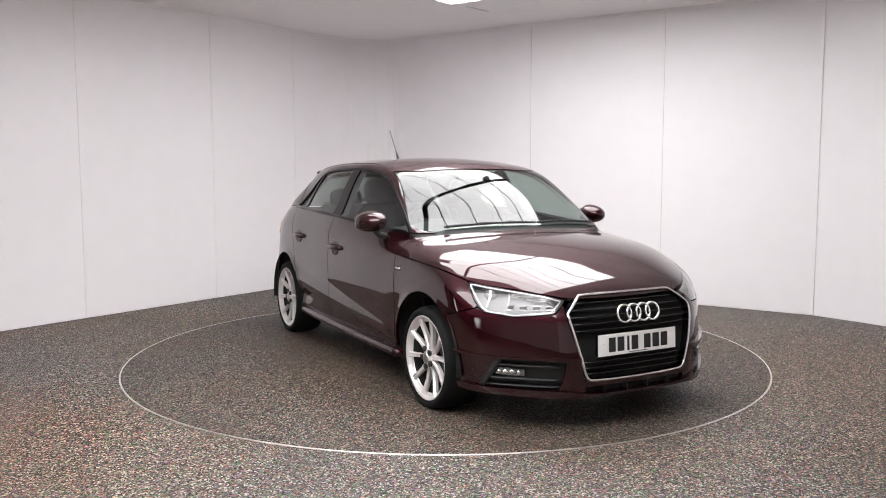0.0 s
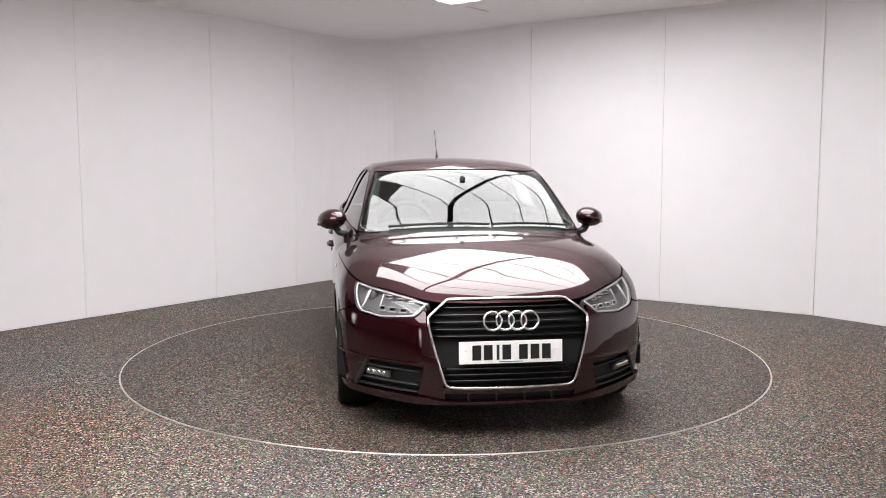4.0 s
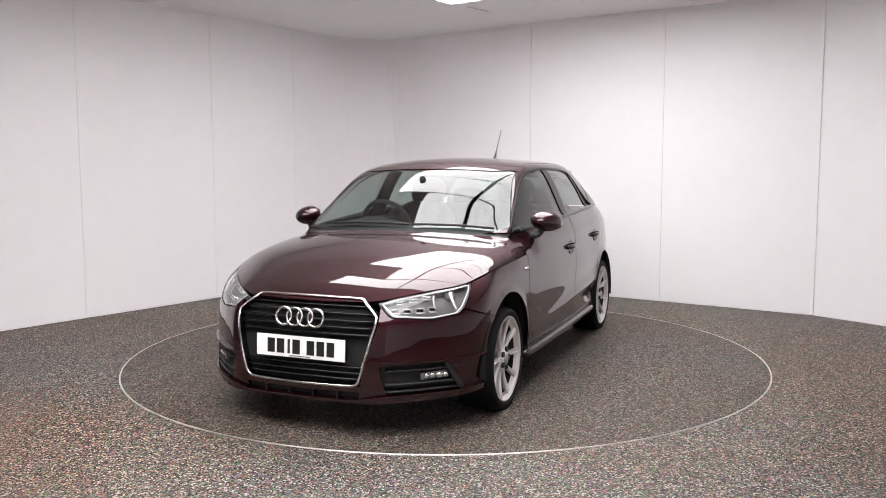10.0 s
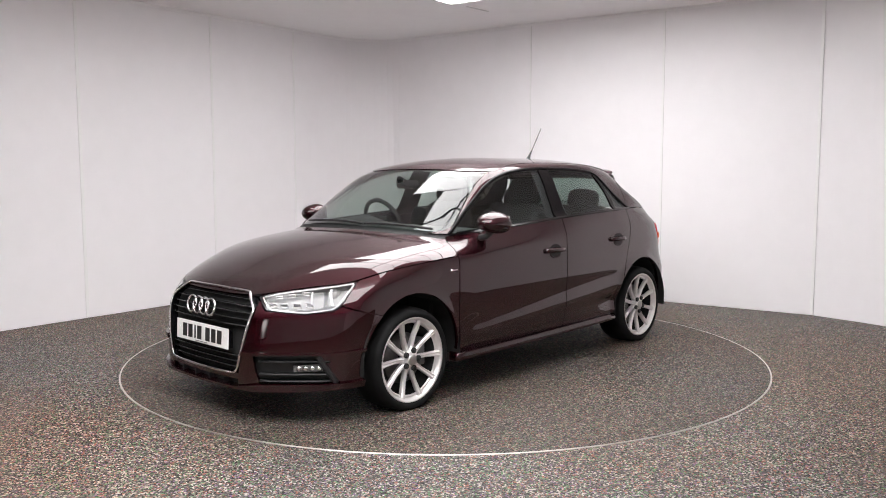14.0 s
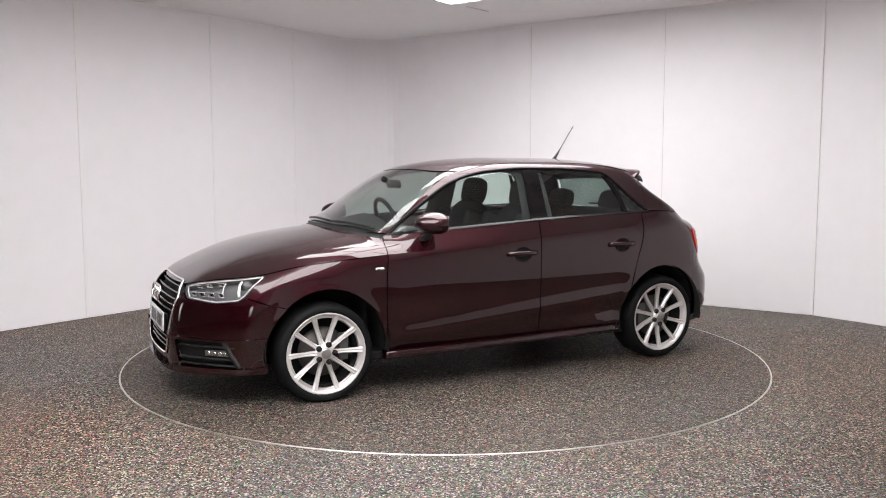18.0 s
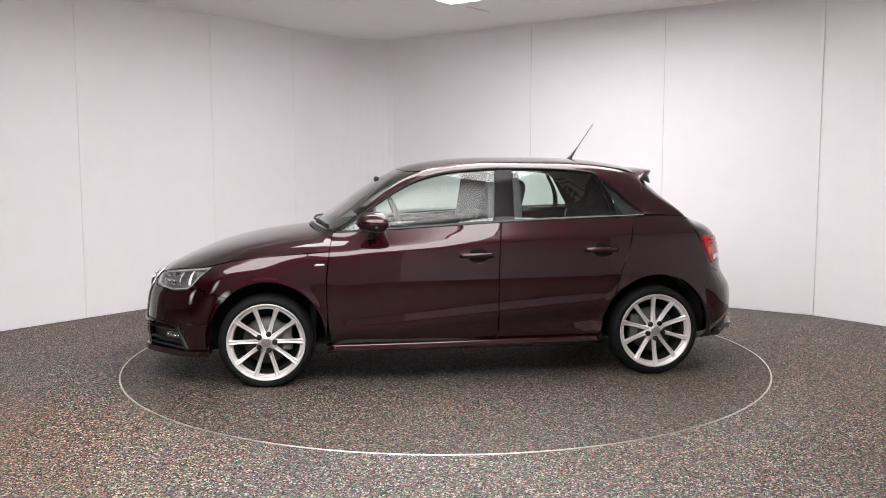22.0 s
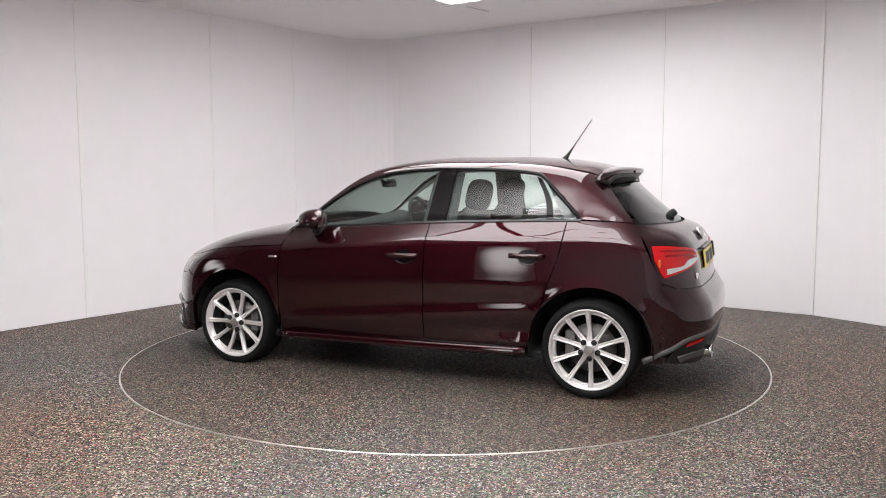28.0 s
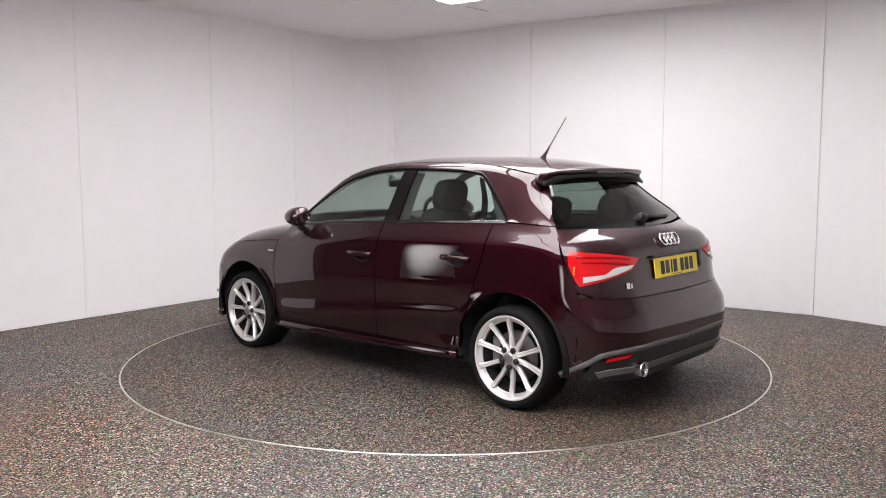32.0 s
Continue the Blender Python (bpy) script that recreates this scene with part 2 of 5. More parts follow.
def room():
    left = [ROOM[17], ROOM[0], ROOM[1], ROOM[2], ROOM[3]]
    corner = smooth_pts(ROOM[3:9], 5)
    right = [ROOM[8], ROOM[9], ROOM[10], ROOM[11]]
    far_right = smooth_pts(ROOM[11:15], 4)
    west = wall_strip("wall_west", left, "white glossy wall panels in a gentle curve")
    wall_strip("wall_corner", corner, "white rounded corner panel between two walls")
    north = wall_strip("wall_north", right, "white glossy flat wall panels behind the turntable")
    wall_strip("wall_east", far_right, "white curved wall panels beside the turntable")
    wall_strip("wall_side_east", [ROOM[14], ROOM[15]], "plain white wall beside the camera")
    wall_strip("wall_south", [ROOM[15], (0.7, -7.4)], "plain white wall behind the camera")
    # unseen stretch of wall, greyed so that the car's doors reflect darker
    ob = wall_strip("wall_south_west", [(0.7, -7.4), ROOM[16]], "unseen wall behind the camera, greyed to darken the car's reflections")
    ob.data.materials[0] = M_DARKWALL
    # open vehicle entrance into an unlit bay beside the camera
    for k, (size, at) in enumerate((((0.1, 7.4, CEIL), (-7.2, -3.75, CEIL / 2)), ((2.6, 0.1, CEIL), (-5.92, -7.45, CEIL / 2)), ((2.9, 0.1, CEIL), (-5.75, -0.05, CEIL / 2)))):
        ob = part("wall_bay", box(size, pose(*at)), M_BAY, None)
        tagged(ob, "dark wall of the unlit bay past the entrance", "wall", "", "structure")
    # flat sheets screwed on between the joints
    for i, j, wall in ((0, 1, west), (1, 2, west), (2, 3, west), (9, 10, north), (10, 11, north)):
        a, b = Vector(ROOM[i]), Vector(ROOM[j])
        d = b - a
        c = (a + b) / 2
        part("wall_panel", box((d.length - 0.004, 0.010, CEIL - 0.006), pose(c.x, c.y, CEIL / 2, 0, 0, math.degrees(math.atan2(d.y, d.x))) @ pose(0, -0.001, 0), 0.001), M_WALL, wall)
    # pale joint strips between the panels
    for i, w in ((1, 0.030), (2, 0.026), (3, 0.022), (9, 0.016), (10, 0.022), (11, 0.026)):
        a, b = Vector(ROOM[i - 1]), Vector(ROOM[i + 1])
        d = (b - a).normalized()
        ang = math.degrees(math.atan2(d.y, d.x))
        x, y = ROOM[i]
        bm = box((w, 0.012, CEIL - 0.008), pose(x, y, CEIL / 2, 0, 0, ang) @ pose(0, -0.005, 0), 0.003)
        ob = part("trim", bm, M_TRIM, None)
        tagged(ob, "pale plastic strip over a wall joint", "trim", "wall joint strips", "structure")
        if i < 9:
            continue
        bm = box((0.003, 0.004, CEIL - 0.01), pose(x, y, CEIL / 2, 0, 0, ang) @ pose(w / 2 + 0.0015, -0.009, 0))
        ob = part("trim", bm, M_SHADOWGAP, None)
        tagged(ob, "thin grey sealant line beside a wall joint", "trim", "wall joint seams", "structure")
    # slim coving where the walls meet the ceiling
    for k, run in enumerate((left, corner, right, far_right)):
        vs, fs = [], []
        n = len(run)
        for i, (x, y) in enumerate(run):
            d = (Vector(run[min(i + 1, n - 1)]) - Vector(run[max(i - 1, 0)])).normalized()
            o = Vector((d.y, -d.x))
            for a, z in ((-0.003, CEIL - 0.028), (0.014, CEIL - 0.028), (0.016, CEIL + 0.001), (-0.003, CEIL + 0.001)):
                vs.append((x + o.x * a, y + o.y * a, z))
        for i in range(n - 1):
            for q in range(4):
                fs.append((4 * i + q, 4 * i + (q + 1) % 4, 4 * i + 4 + (q + 1) % 4, 4 * i + 4 + q))
        ob = part("trim", mesh_from("coving", vs, fs), M_CEIL, None)
        tagged(ob, "slim pale coving under the ceiling", "trim", "", "structure")
    # floor with a round opening for the turntable
    R = 2.2435
    outer, inner, fs = [], [], []
    n = 128
    for k in range(n):
        a = 2 * math.pi * k / n
        inner.append((R * math.cos(a), R * math.sin(a), 0.0))
        s = max(abs(math.cos(a)), abs(math.sin(a)))
        outer.append((8 * math.cos(a) / s, 8 * math.sin(a) / s - 1.5, 0.0))
    low = [(x, y, -0.05) for x, y, z in inner]
    for k in range(n):
        j = (k + 1) % n
        fs += [(k, n + k, n + j, j), (2 * n + k, k, j, 2 * n + j)]
    ob = part("floor", mesh_from("floor", inner + outer + low, fs), M_FLOOR, None)
    tagged(ob, "speckled stone-chip resin floor in grey and brown", "floor", "", "structure")
    ob = part("floor_pit", mesh_from("floor_pit", [(R * 1.01 * math.cos(a), R * 1.01 * math.sin(a), -0.05) for a in np.linspace(0, 2 * math.pi, 65)[:-1]], [tuple(range(64))]), M_LINER, None)
    tagged(ob, "dark pit floor under the turntable", "floor", "", "structure")
    # ceiling
    ob = part("ceiling", box((18, 18, 0.1), pose(0, -1.5, CEIL + 0.05)), M_CEIL, None)
    tagged(ob, "plain off-white ceiling", "ceiling", "", "structure")


def light_box(corner, ang, LU, LV, hang, label, glow_mat, notch=False):
    """Rectangular lamp of diffuser strips on the ceiling, split by two crossed beams; its far corner is given."""
    rot = pose(0, 0, 0, 0, 0, ang)
    v = Vector((math.cos(math.radians(ang)), math.sin(math.radians(ang))))
    u = Vector((v.y, -v.x))
    lb = thing("ceiling_light_box", label, "ceiling light", "ceiling lamps")
    c = Vector(corner) + u * LU / 2 + v * LV / 2
    lb.location = (c.x, c.y, CEIL - hang)
    nstrip = 6
    w = LU / nstrip
    for k in range(nstrip):
        o = (k + 0.5) * w - LU / 2
        for h in (-1, 1):
            cut = 0.55 if (notch and k == 4 and h < 0) else 0.0
            part("diffuser", box((LV / 2 - 0.03 - cut, w - 0.014, 0.03), rot @ pose(h * (LV / 4 + 0.012) + cut / 2, -o, 0.008), 0.004), glow_mat, lb)
    for k in range(nstrip - 1):
        o = (k + 1) * w - LU / 2
        part("frame_bar", box((LV, 0.014, 0.03), rot @ pose(0, -o, 0.0)), M_BAR, lb)
    part("cross_beam", box((0.055, LU, 0.05), rot @ pose(0, 0, 0.005), 0.004), M_BAR, lb, "dark beam across the lamp")
    for sx in (-0.45, 0.45) if hang else ():
        for sy in (-0.45, 0.45):
            part("suspension_rod", lathe([(0.0001, 0.0), (0.006, 0.0), (0.006, hang + 0.002), (0.0001, hang + 0.002)], 10, "z"), M_BAR, lb).matrix_local = rot @ pose(sx * LV, sy * LU, 0)
    for sx, sy, ax in ((0, 1, 0), (0, -1, 0), (1, 0, 1), (-1, 0, 1)):
        size = (LV + 0.05, 0.025, 0.02) if ax == 0 else (0.025, LU, 0.02)
        part("edge_rail", box(size, rot @ pose(sx * (LV / 2 + 0.0125), sy * (LU / 2 + 0.0125), -0.004), 0.003), M_TRIM, lb)


def soft_lamp(x, y, turn, w, low, high):
    """Upright soft lamp on a foot: a shallow black tray with a glowing cloth front."""
    b = thing("soft_lamp", "upright soft lamp with glowing white cloth on a black stand", "lamp", "soft lamps beside the camera")
    b.matrix_world = pose(x, y, 0.0, 0, 0, turn)
    h, c = high - low, (high + low) / 2
    part("post", box((0.05, 0.05, high), pose(0, 0.07, high / 2), 0.005), M_BAR, b)
    part("foot", box((0.5, 0.4, 0.04), pose(0, 0.03, 0.02), 0.005), M_BAR, b)
    part("tray", box((w + 0.05, 0.04, h + 0.05), pose(0, 0.02, c), 0.006), M_BAR, b)
    part("diffuser", box((w, 0.02, h), pose(0, -0.012, c), 0.008), M_LAMP, b)


def ceiling_cable():
    # short dark cable on the ceiling beside the lamp
    a, b = Vector((0.212, 2.13)), Vector((0.431, 2.39))
    m = (a + b) / 2
    d = b - a
    ob = part("ceiling_cable", box((d.length, 0.012, 0.008), pose(m.x, m.y, CEIL - 0.004, 0, 0, math.degrees(math.atan2(d.y, d.x))), 0.002), M_SHADOWGAP, None)
    tagged(ob, "short thin dark cable lying along the ceiling", "cable")


def turntable():
    R = 2.232
    t = thing("turntable", "round revolving platform with a speckled stone-chip top", "turntable")
    n = 160
    vs = [(R * math.cos(2 * math.pi * k / n), R * math.sin(2 * math.pi * k / n), 0.002) for k in range(n)]
    vs += [(x, y, -0.03) for x, y, z in vs]
    fs = [tuple(range(n))] + [(k, n + k, n + (k + 1) % n, (k + 1) % n) for k in range(n)]
    part("platform", mesh_from("platform", vs, fs), M_DISC, t)
    part("edge_ring", lathe([(R, -0.03), (R, 0.0025), (R + 0.002, 0.0035), (R + 0.008, 0.0035), (R + 0.010, 0.0025), (R + 0.010, -0.03)], n, "z"), M_ALU, t, "thin pale metal edge")
    return t


room()
light_box((0.06, 1.985), -35.5, 2.6, 2.6, 0.0, "large square ceiling lamp with glowing white diffuser strips", M_LIGHT, True)
# added lamp out of view: fills the car's near side, walls and ceiling
light_box((-2.5, -2.1), 0, 2.5, 3.3, 0.30, "long hung lamp of glowing white strips, added out of view as fill light", M_FILL)
soft_lamp(-2.9, -5.3, 149, 0.72, 0.30, 1.55)
soft_lamp(-5.6, -1.82, 101, 0.7, 0.25, 1.75)
ceiling_cable()
TABLE = turntable()
# ---- the car's outer form: one smooth solid, from which every panel is cut ----
def curve(xs, ys):
    """Smooth interpolation through a short table (monotone cubic, flat past the ends)."""
    xs, ys = np.array(xs, float), np.array(ys, float)
    h = np.diff(xs)
    d = np.diff(ys) / h
    m = np.zeros(len(xs))
    m[0], m[-1] = d[0], d[-1]
    for i in range(1, len(xs) - 1):
        if d[i - 1] * d[i] > 0:
            w1, w2 = 2 * h[i] + h[i - 1], h[i] + 2 * h[i - 1]
            m[i] = (w1 + w2) / (w1 / d[i - 1] + w2 / d[i])

    def f(x):
        x = np.asarray(x, float)
        xc = np.clip(x, xs[0], xs[-1])
        i = np.clip(np.searchsorted(xs, xc) - 1, 0, len(xs) - 2)
        t = (xc - xs[i]) / h[i]
        a = ys[i] * (1 + 2 * t) * (1 - t) ** 2 + h[i] * m[i] * t * (1 - t) ** 2
        b = ys[i + 1] * t * t * (3 - 2 * t) + h[i] * m[i + 1] * t * t * (t - 1)
        return a + b + np.where(x < xs[0], (x - xs[0]) * m[0], 0) + np.where(x > xs[-1], (x - xs[-1]) * m[-1], 0)
    return f


def smax(a, b, k):
    return 0.5 * (a + b + np.sqrt((a - b) ** 2 + k * k))


def smin(a, b, k):
    return 0.5 * (a + b - np.sqrt((a - b) ** 2 + k * k))


SIDE = curve([0.10, 0.20, 0.28, 0.34, 0.40, 0.50, 0.58, 0.62, 0.66, 0.70, 0.74, 0.82, 0.86, 0.88, 0.893, 0.906, 0.92, 0.95, 0.98, 1.00, 1.008, 1.018, 1.04], [0.795, 0.828, 0.842, 0.850, 0.857, 0.8630, 0.8675, 0.8690, 0.8690, 0.8680, 0.8664, 0.8628, 0.8594, 0.8571, 0.8547, 0.8500, 0.8440, 0.8312, 0.8183, 0.8095, 0.796, 0.755, 0.65])
# the same section along the doors: hollow below the middle, a soft ridge and a tucked sill
DOORSIDE = curve([0.10, 0.20, 0.245, 0.28, 0.31, 0.34, 0.36, 0.375, 0.40, 0.43, 0.445, 0.46, 0.50, 0.55, 0.60, 0.63, 0.66, 0.70, 0.74], [0.770, 0.795, 0.812, 0.838, 0.852, 0.8630, 0.8655, 0.8655, 0.8640, 0.8615, 0.8608, 0.8612, 0.8635, 0.8670, 0.8690, 0.8691, 0.8687, 0.8675, 0.8662])
TAPER = curve([-2.1, -1.8, -1.5, -1.2, -1.0, -0.8, -0.3, 0.2, 0.6, 0.9, 1.2, 1.5, 1.8, 2.1], [-0.193, -0.101, -0.050, -0.0245, -0.0125, -0.008, 0.002, 0.001, -0.0065, -0.013, -0.018, -0.024, -0.056, -0.143])
NOSE = curve([0.10, 0.17, 0.33, 0.49, 0.565, 0.624, 0.682, 0.74, 0.80], [1.99, 2.026, 2.034, 2.024, 2.013, 1.986, 1.945, 1.86, 1.74])
HOOD = curve([-2.1, -1.9, -1.80, -1.72, -1.6, -1.2, -0.75, 0.0, 0.75, 0.98, 1.107, 1.30, 1.494, 1.728, 1.885, 2.0], [0.80, 0.915, 0.965, 0.992, 1.020, 1.062, 1.048, 1.010, 0.968, 0.954, 0.941, 0.914, 0.873, 0.796, 0.726, 0.63])
TAIL = curve([0.10, 0.17, 0.30, 0.46, 0.54, 0.60, 0.66, 0.80, 0.88, 0.958], [-1.80, -1.865, -1.912, -1.928, -1.918, -1.885, -1.852, -1.828, -1.808, -1.765])
SCREEN = curve([0.85, 0.91, 1.051, 1.192, 1.324, 1.45], [1.125, 1.035, 0.821, 0.615, 0.400, 0.185])
ROOF = curve([-1.7, -1.45, -1.217, -0.895, -0.654, -0.252, -0.011, 0.191, 0.352, 0.6], [1.24, 1.318, 1.362, 1.402, 1.412, 1.413, 1.402, 1.378, 1.348, 1.27])
REARGLASS = curve([0.90, 1.017, 1.154, 1.283, 1.40], [-1.74, -1.614, -1.458, -1.320, -1.20])
BULGE = curve([0.0, 0.2, 0.36, 0.43, 0.55, 0.633, 0.72, 0.80, 0.86, 0.95], [0.0, 0.006, 0.022, 0.045, 0.130, 0.205, 0.290, 0.375, 0.45, 0.60])
CABIN = curve([0.40, 0.80, 0.90, 0.97, 1.06, 1.15, 1.25, 1.34, 1.42], [0.72, 0.79, 0.815, 0.798, 0.755, 0.712, 0.663, 0.605, 0.545])
CABTAPER = curve([-1.7, -1.3, -0.8, -0.5, 0.0, 0.2, 0.45, 0.65, 0.9], [-0.10, -0.045, -0.005, 0.0, -0.018, -0.033, -0.055, -0.075, -0.11])
# the rear pillar spreads towards its foot
FOOT = curve([0.90, 0.98, 1.02, 1.06, 1.13, 1.19, 1.25, 1.31, 1.42], [0.0, 0.006, 0.014, 0.024, 0.021, 0.012, 0.005, 0.0, 0.0])
SHIFT = curve([-1.7, -1.24, -0.75, -0.25, 0.0, 0.45, 0.80, 1.2, 1.6], [0.010, 0.030, 0.018, 0.0, -0.015, -0.043, -0.064, -0.075, -0.09])


def ease(t):
    t = np.clip(t, 0, 1)
    return t * t * (3 - 2 * t)


def form(x, y, z):
    """Below zero inside the car, above zero outside."""
    y = np.sqrt(y * y + 1e-8)
    w = np.clip((0.87 - x) / 0.17, 0, 1) * np.clip((x + 1.0) / 0.16, 0, 1)
    w = w * w * (3 - 2 * w) * np.clip((0.74 - z) / 0.06, 0, 1)
    zs = z - SHIFT(x) * ease((z - 0.62) / 0.30)
    width = SIDE(zs)
    width = width - 0.042 * ease((x + 0.28) / 1.06) * np.clip((zs - 0.87) / 0.13, 0, 1)
    # the front wings lean in above the lamps
    width = width - 0.028 * ease((x - 0.95) / 0.45) * ease((z - 0.70) / 0.14)
    # over the rear wheel the shoulder runs on up into the pillar
    width = width + np.where(zs > 0.96, ease((-1.10 - x) / 0.30) * (0.8270 - 0.88 * (zs - 0.96) - width), 0.0)
    width = width + w * (DOORSIDE(z - 0.094 * (0.45 - x) * np.clip((z - 0.28) / 0.10, 0, 1) * np.clip((0.68 - z) / 0.16, 0, 1)) - width)
    # flared lips round the wheels
    for cx, r0 in ((1.202, 0.346), (-1.262, 0.357)):
        d = np.sqrt((x - cx) ** 2 + (np.maximum(z, 0.298) - 0.298) ** 2)
        width = width + 0.008 * np.exp(-((d - r0) / 0.036) ** 2) * np.clip((z - 0.15) / 0.1, 0, 1)
    side = y - (width + TAPER(x))
    nose = x - (NOSE(z) - BULGE(y))
    tail = (TAIL(z) + 0.05 * y ** 2 + 1.35 * np.maximum(0, y - 0.44) ** 2) - x
    waist = np.clip((0.74 - x) / 0.30, 0, 1) * np.clip((x + 1.60) / 0.34, 0, 1)
    top = z - (HOOD(x) - 0.086 * y ** 2 + 0.14 * waist * waist * (3 - 2 * waist))
    body = smax(smax(side, top, 0.075), smax(nose * 0.95, tail * 0.95, 0.01), 0.045)
    cab = smax(y - (CABIN(z) + CABTAPER(x) + FOOT(z) * ease((-1.05 - x) / 0.27)), (z - (ROOF(x) - 0.125 * y ** 2)) * 0.95, 0.026)
    glass = smax((x - (SCREEN(z) - 0.335 * y ** 2)) * 0.55, ((REARGLASS(z) + 0.22 * y ** 2 + 0.55 * ease((z - 1.03) / 0.22) * np.maximum(0, y - 0.32) ** 2) - x) * 0.68, 0.01)
    return smin(body, np.maximum(smax(cab, glass, 0.03), 0.90 - z), 0.010 + 0.014 * ease((-1.08 - x) / 0.2) * ease((z - 0.95) / 0.07))


def root(g, a, b, n=34):
    """Vectorised bisection: g(a) < 0 < g(b)."""
    a, b = np.array(a, float), np.array(b, float)
    for _ in range(n):
        m = 0.5 * (a + b)
        s = g(m) < 0
        a, b = np.where(s, m, a), np.where(s, b, m)
    return 0.5 * (a + b)


def lift(mode, p, q):
    """Parameters on the form to points. side: x, z. front/screen/rear/hatch: angle about an upright axis, z. top/roof: x, angle about a lengthwise axis."""
    p, q = np.asarray(p, float), np.asarray(q, float)
    o = np.zeros_like(p)
    if mode == "side":
        y = root(lambda r: form(p, r, q), o, o + 1.3)
        return np.stack([p, y, q], -1)
    if mode in AXES:
        x0, sgn = AXES[mode]
        r = root(lambda r: form(x0 + sgn * r * np.cos(p), r * np.sin(p), q), o, o + 2.6)
        return np.stack([x0 + sgn * r * np.cos(p), r * np.sin(p), q], -1)
    z0 = 0.45 if mode == "top" else 0.85
    r = root(lambda r: form(p, r * np.sin(q), z0 + r * np.cos(q)), o, o + 1.6)
    return np.stack([p, r * np.sin(q), z0 + r * np.cos(q)], -1)


AXES = {"front": (1.05, 1), "screen": (-0.6, 1), "rear": (-1.10, -1), "hatch": (-0.8, -1)}


def to_params(mode, spec):
    """A control point ('xz' | 'yz' | 'xy', a, b) to the patch's parameters."""
    kind, a, b = spec
    if mode == "side":
        return (a, b)
    if kind == "xz":
        y = float(root(lambda r: form(a, r, b), 0.0, 1.3))
        P = (a, y, b)
    elif kind == "-xz":
        y = float(root(lambda r: form(a, r, b), 0.0, 1.3))
        P = (a, -y, b)
    elif kind == "yz":
        if mode in ("rear", "hatch"):
            x = -float(root(lambda r: form(-r, a, b), 0.6, 2.4))
        else:
            x = float(root(lambda r: form(r, a, b), 0.0, 2.4))
        P = (x, a, b)
    else:
        z = float(root(lambda r: form(a, b, r), 0.6, 1.8))
        P = (a, b, z)
    if mode in AXES:
        x0, sgn = AXES[mode]
        return (math.atan2(P[1], sgn * (P[0] - x0)), P[2])
    z0 = 0.45 if mode == "top" else 0.85
    return (P[0], math.atan2(P[1], P[2] - z0))


def spline(pts, n, round_=True):
    """n points along a curve through pts, evenly by length. A corner is kept where round_ is off."""
    P = np.array(pts, float)
    if round_ and len(P) > 2:
        Q = np.vstack([2 * P[0] - P[1], P, 2 * P[-1] - P[-2]])
        out = []
        for i in range(1, len(Q) - 2):
            t = np.linspace(0, 1, 13)[:-1, None]
            a, b, c, d = Q[i - 1], Q[i], Q[i + 1], Q[i + 2]
            out.append(0.5 * (2 * b + (c - a) * t + (2 * a - 5 * b + 4 * c - d) * t ** 2 + (3 * b - a - 3 * c + d) * t ** 3))
        P = np.vstack(out + [P[-1:]])
    s = np.concatenate([[0], np.cumsum(np.linalg.norm(np.diff(P, axis=0), axis=1))])
    u = np.linspace(0, s[-1], n)
    return np.stack([np.interp(u, s, P[:, 0]), np.interp(u, s, P[:, 1])], -1)


def normals(P):
    e = 1e-4
    g = np.stack([form(P[..., 0] + (e if k == 0 else 0), P[..., 1] + (e if k == 1 else 0), P[..., 2] + (e if k == 2 else 0)) -
                  form(P[..., 0] - (e if k == 0 else 0), P[..., 1] - (e if k == 1 else 0), P[..., 2] - (e if k == 2 else 0)) for k in range(3)], -1)
    return g / np.maximum(np.linalg.norm(g, axis=-1, keepdims=True), 1e-9)


def grid_mesh(name, P, N, deep, closed=False):
    """Quads over a grid of points with a rim that turns inwards; the edge is slightly rounded."""
    a, b = P.shape[:2]
    V = P.reshape(-1, 3).tolist()
    fs = []
    for i in range(a if closed else a - 1):
        for j in range(b - 1):
            k = (i + 1) % a
            fs.append((i * b + j, k * b + j, k * b + j + 1, i * b + j + 1))
    a2, b2 = min(a // 2, a - 2), b // 2 if b > 2 else 0
    c = np.cross(P[a2 + 1, b2] - P[a2, b2], P[a2, min(b2 + 1, b - 1)] - P[a2, b2 if b2 < b - 1 else b2 - 1])
    if float(c @ N[a2, b2]) < 0:
        fs = [f[::-1] for f in fs]
    nf = len(fs)
    if deep:
        loops = []
        if closed:
            loops = [[(i, 0) for i in range(a)], [(i, b - 1) for i in range(a)]]
        else:
            loops = [[(i, 0) for i in range(a)] + [(a - 1, j) for j in range(1, b)] + [(i, b - 1) for i in range(a - 2, -1, -1)] + [(0, j) for j in range(b - 2, 0, -1)]]
        for lp in loops:
            base = len(V)
            for (i, j) in lp:
                V.append(P[i, j].tolist())
                V.append((P[i, j] - N[i, j] * deep).tolist())
            n = len(lp)
            for k in range(n):
                q = (k + 1) % n
                fs.append((base + 2 * k, base + 2 * k + 1, base + 2 * q + 1, base + 2 * q))
    me = bpy.data.meshes.new(name)
    me.from_pydata(V, [], fs)
    for k, p in enumerate(me.polygons):
        p.use_smooth = k < nf
    me.update()
    return me


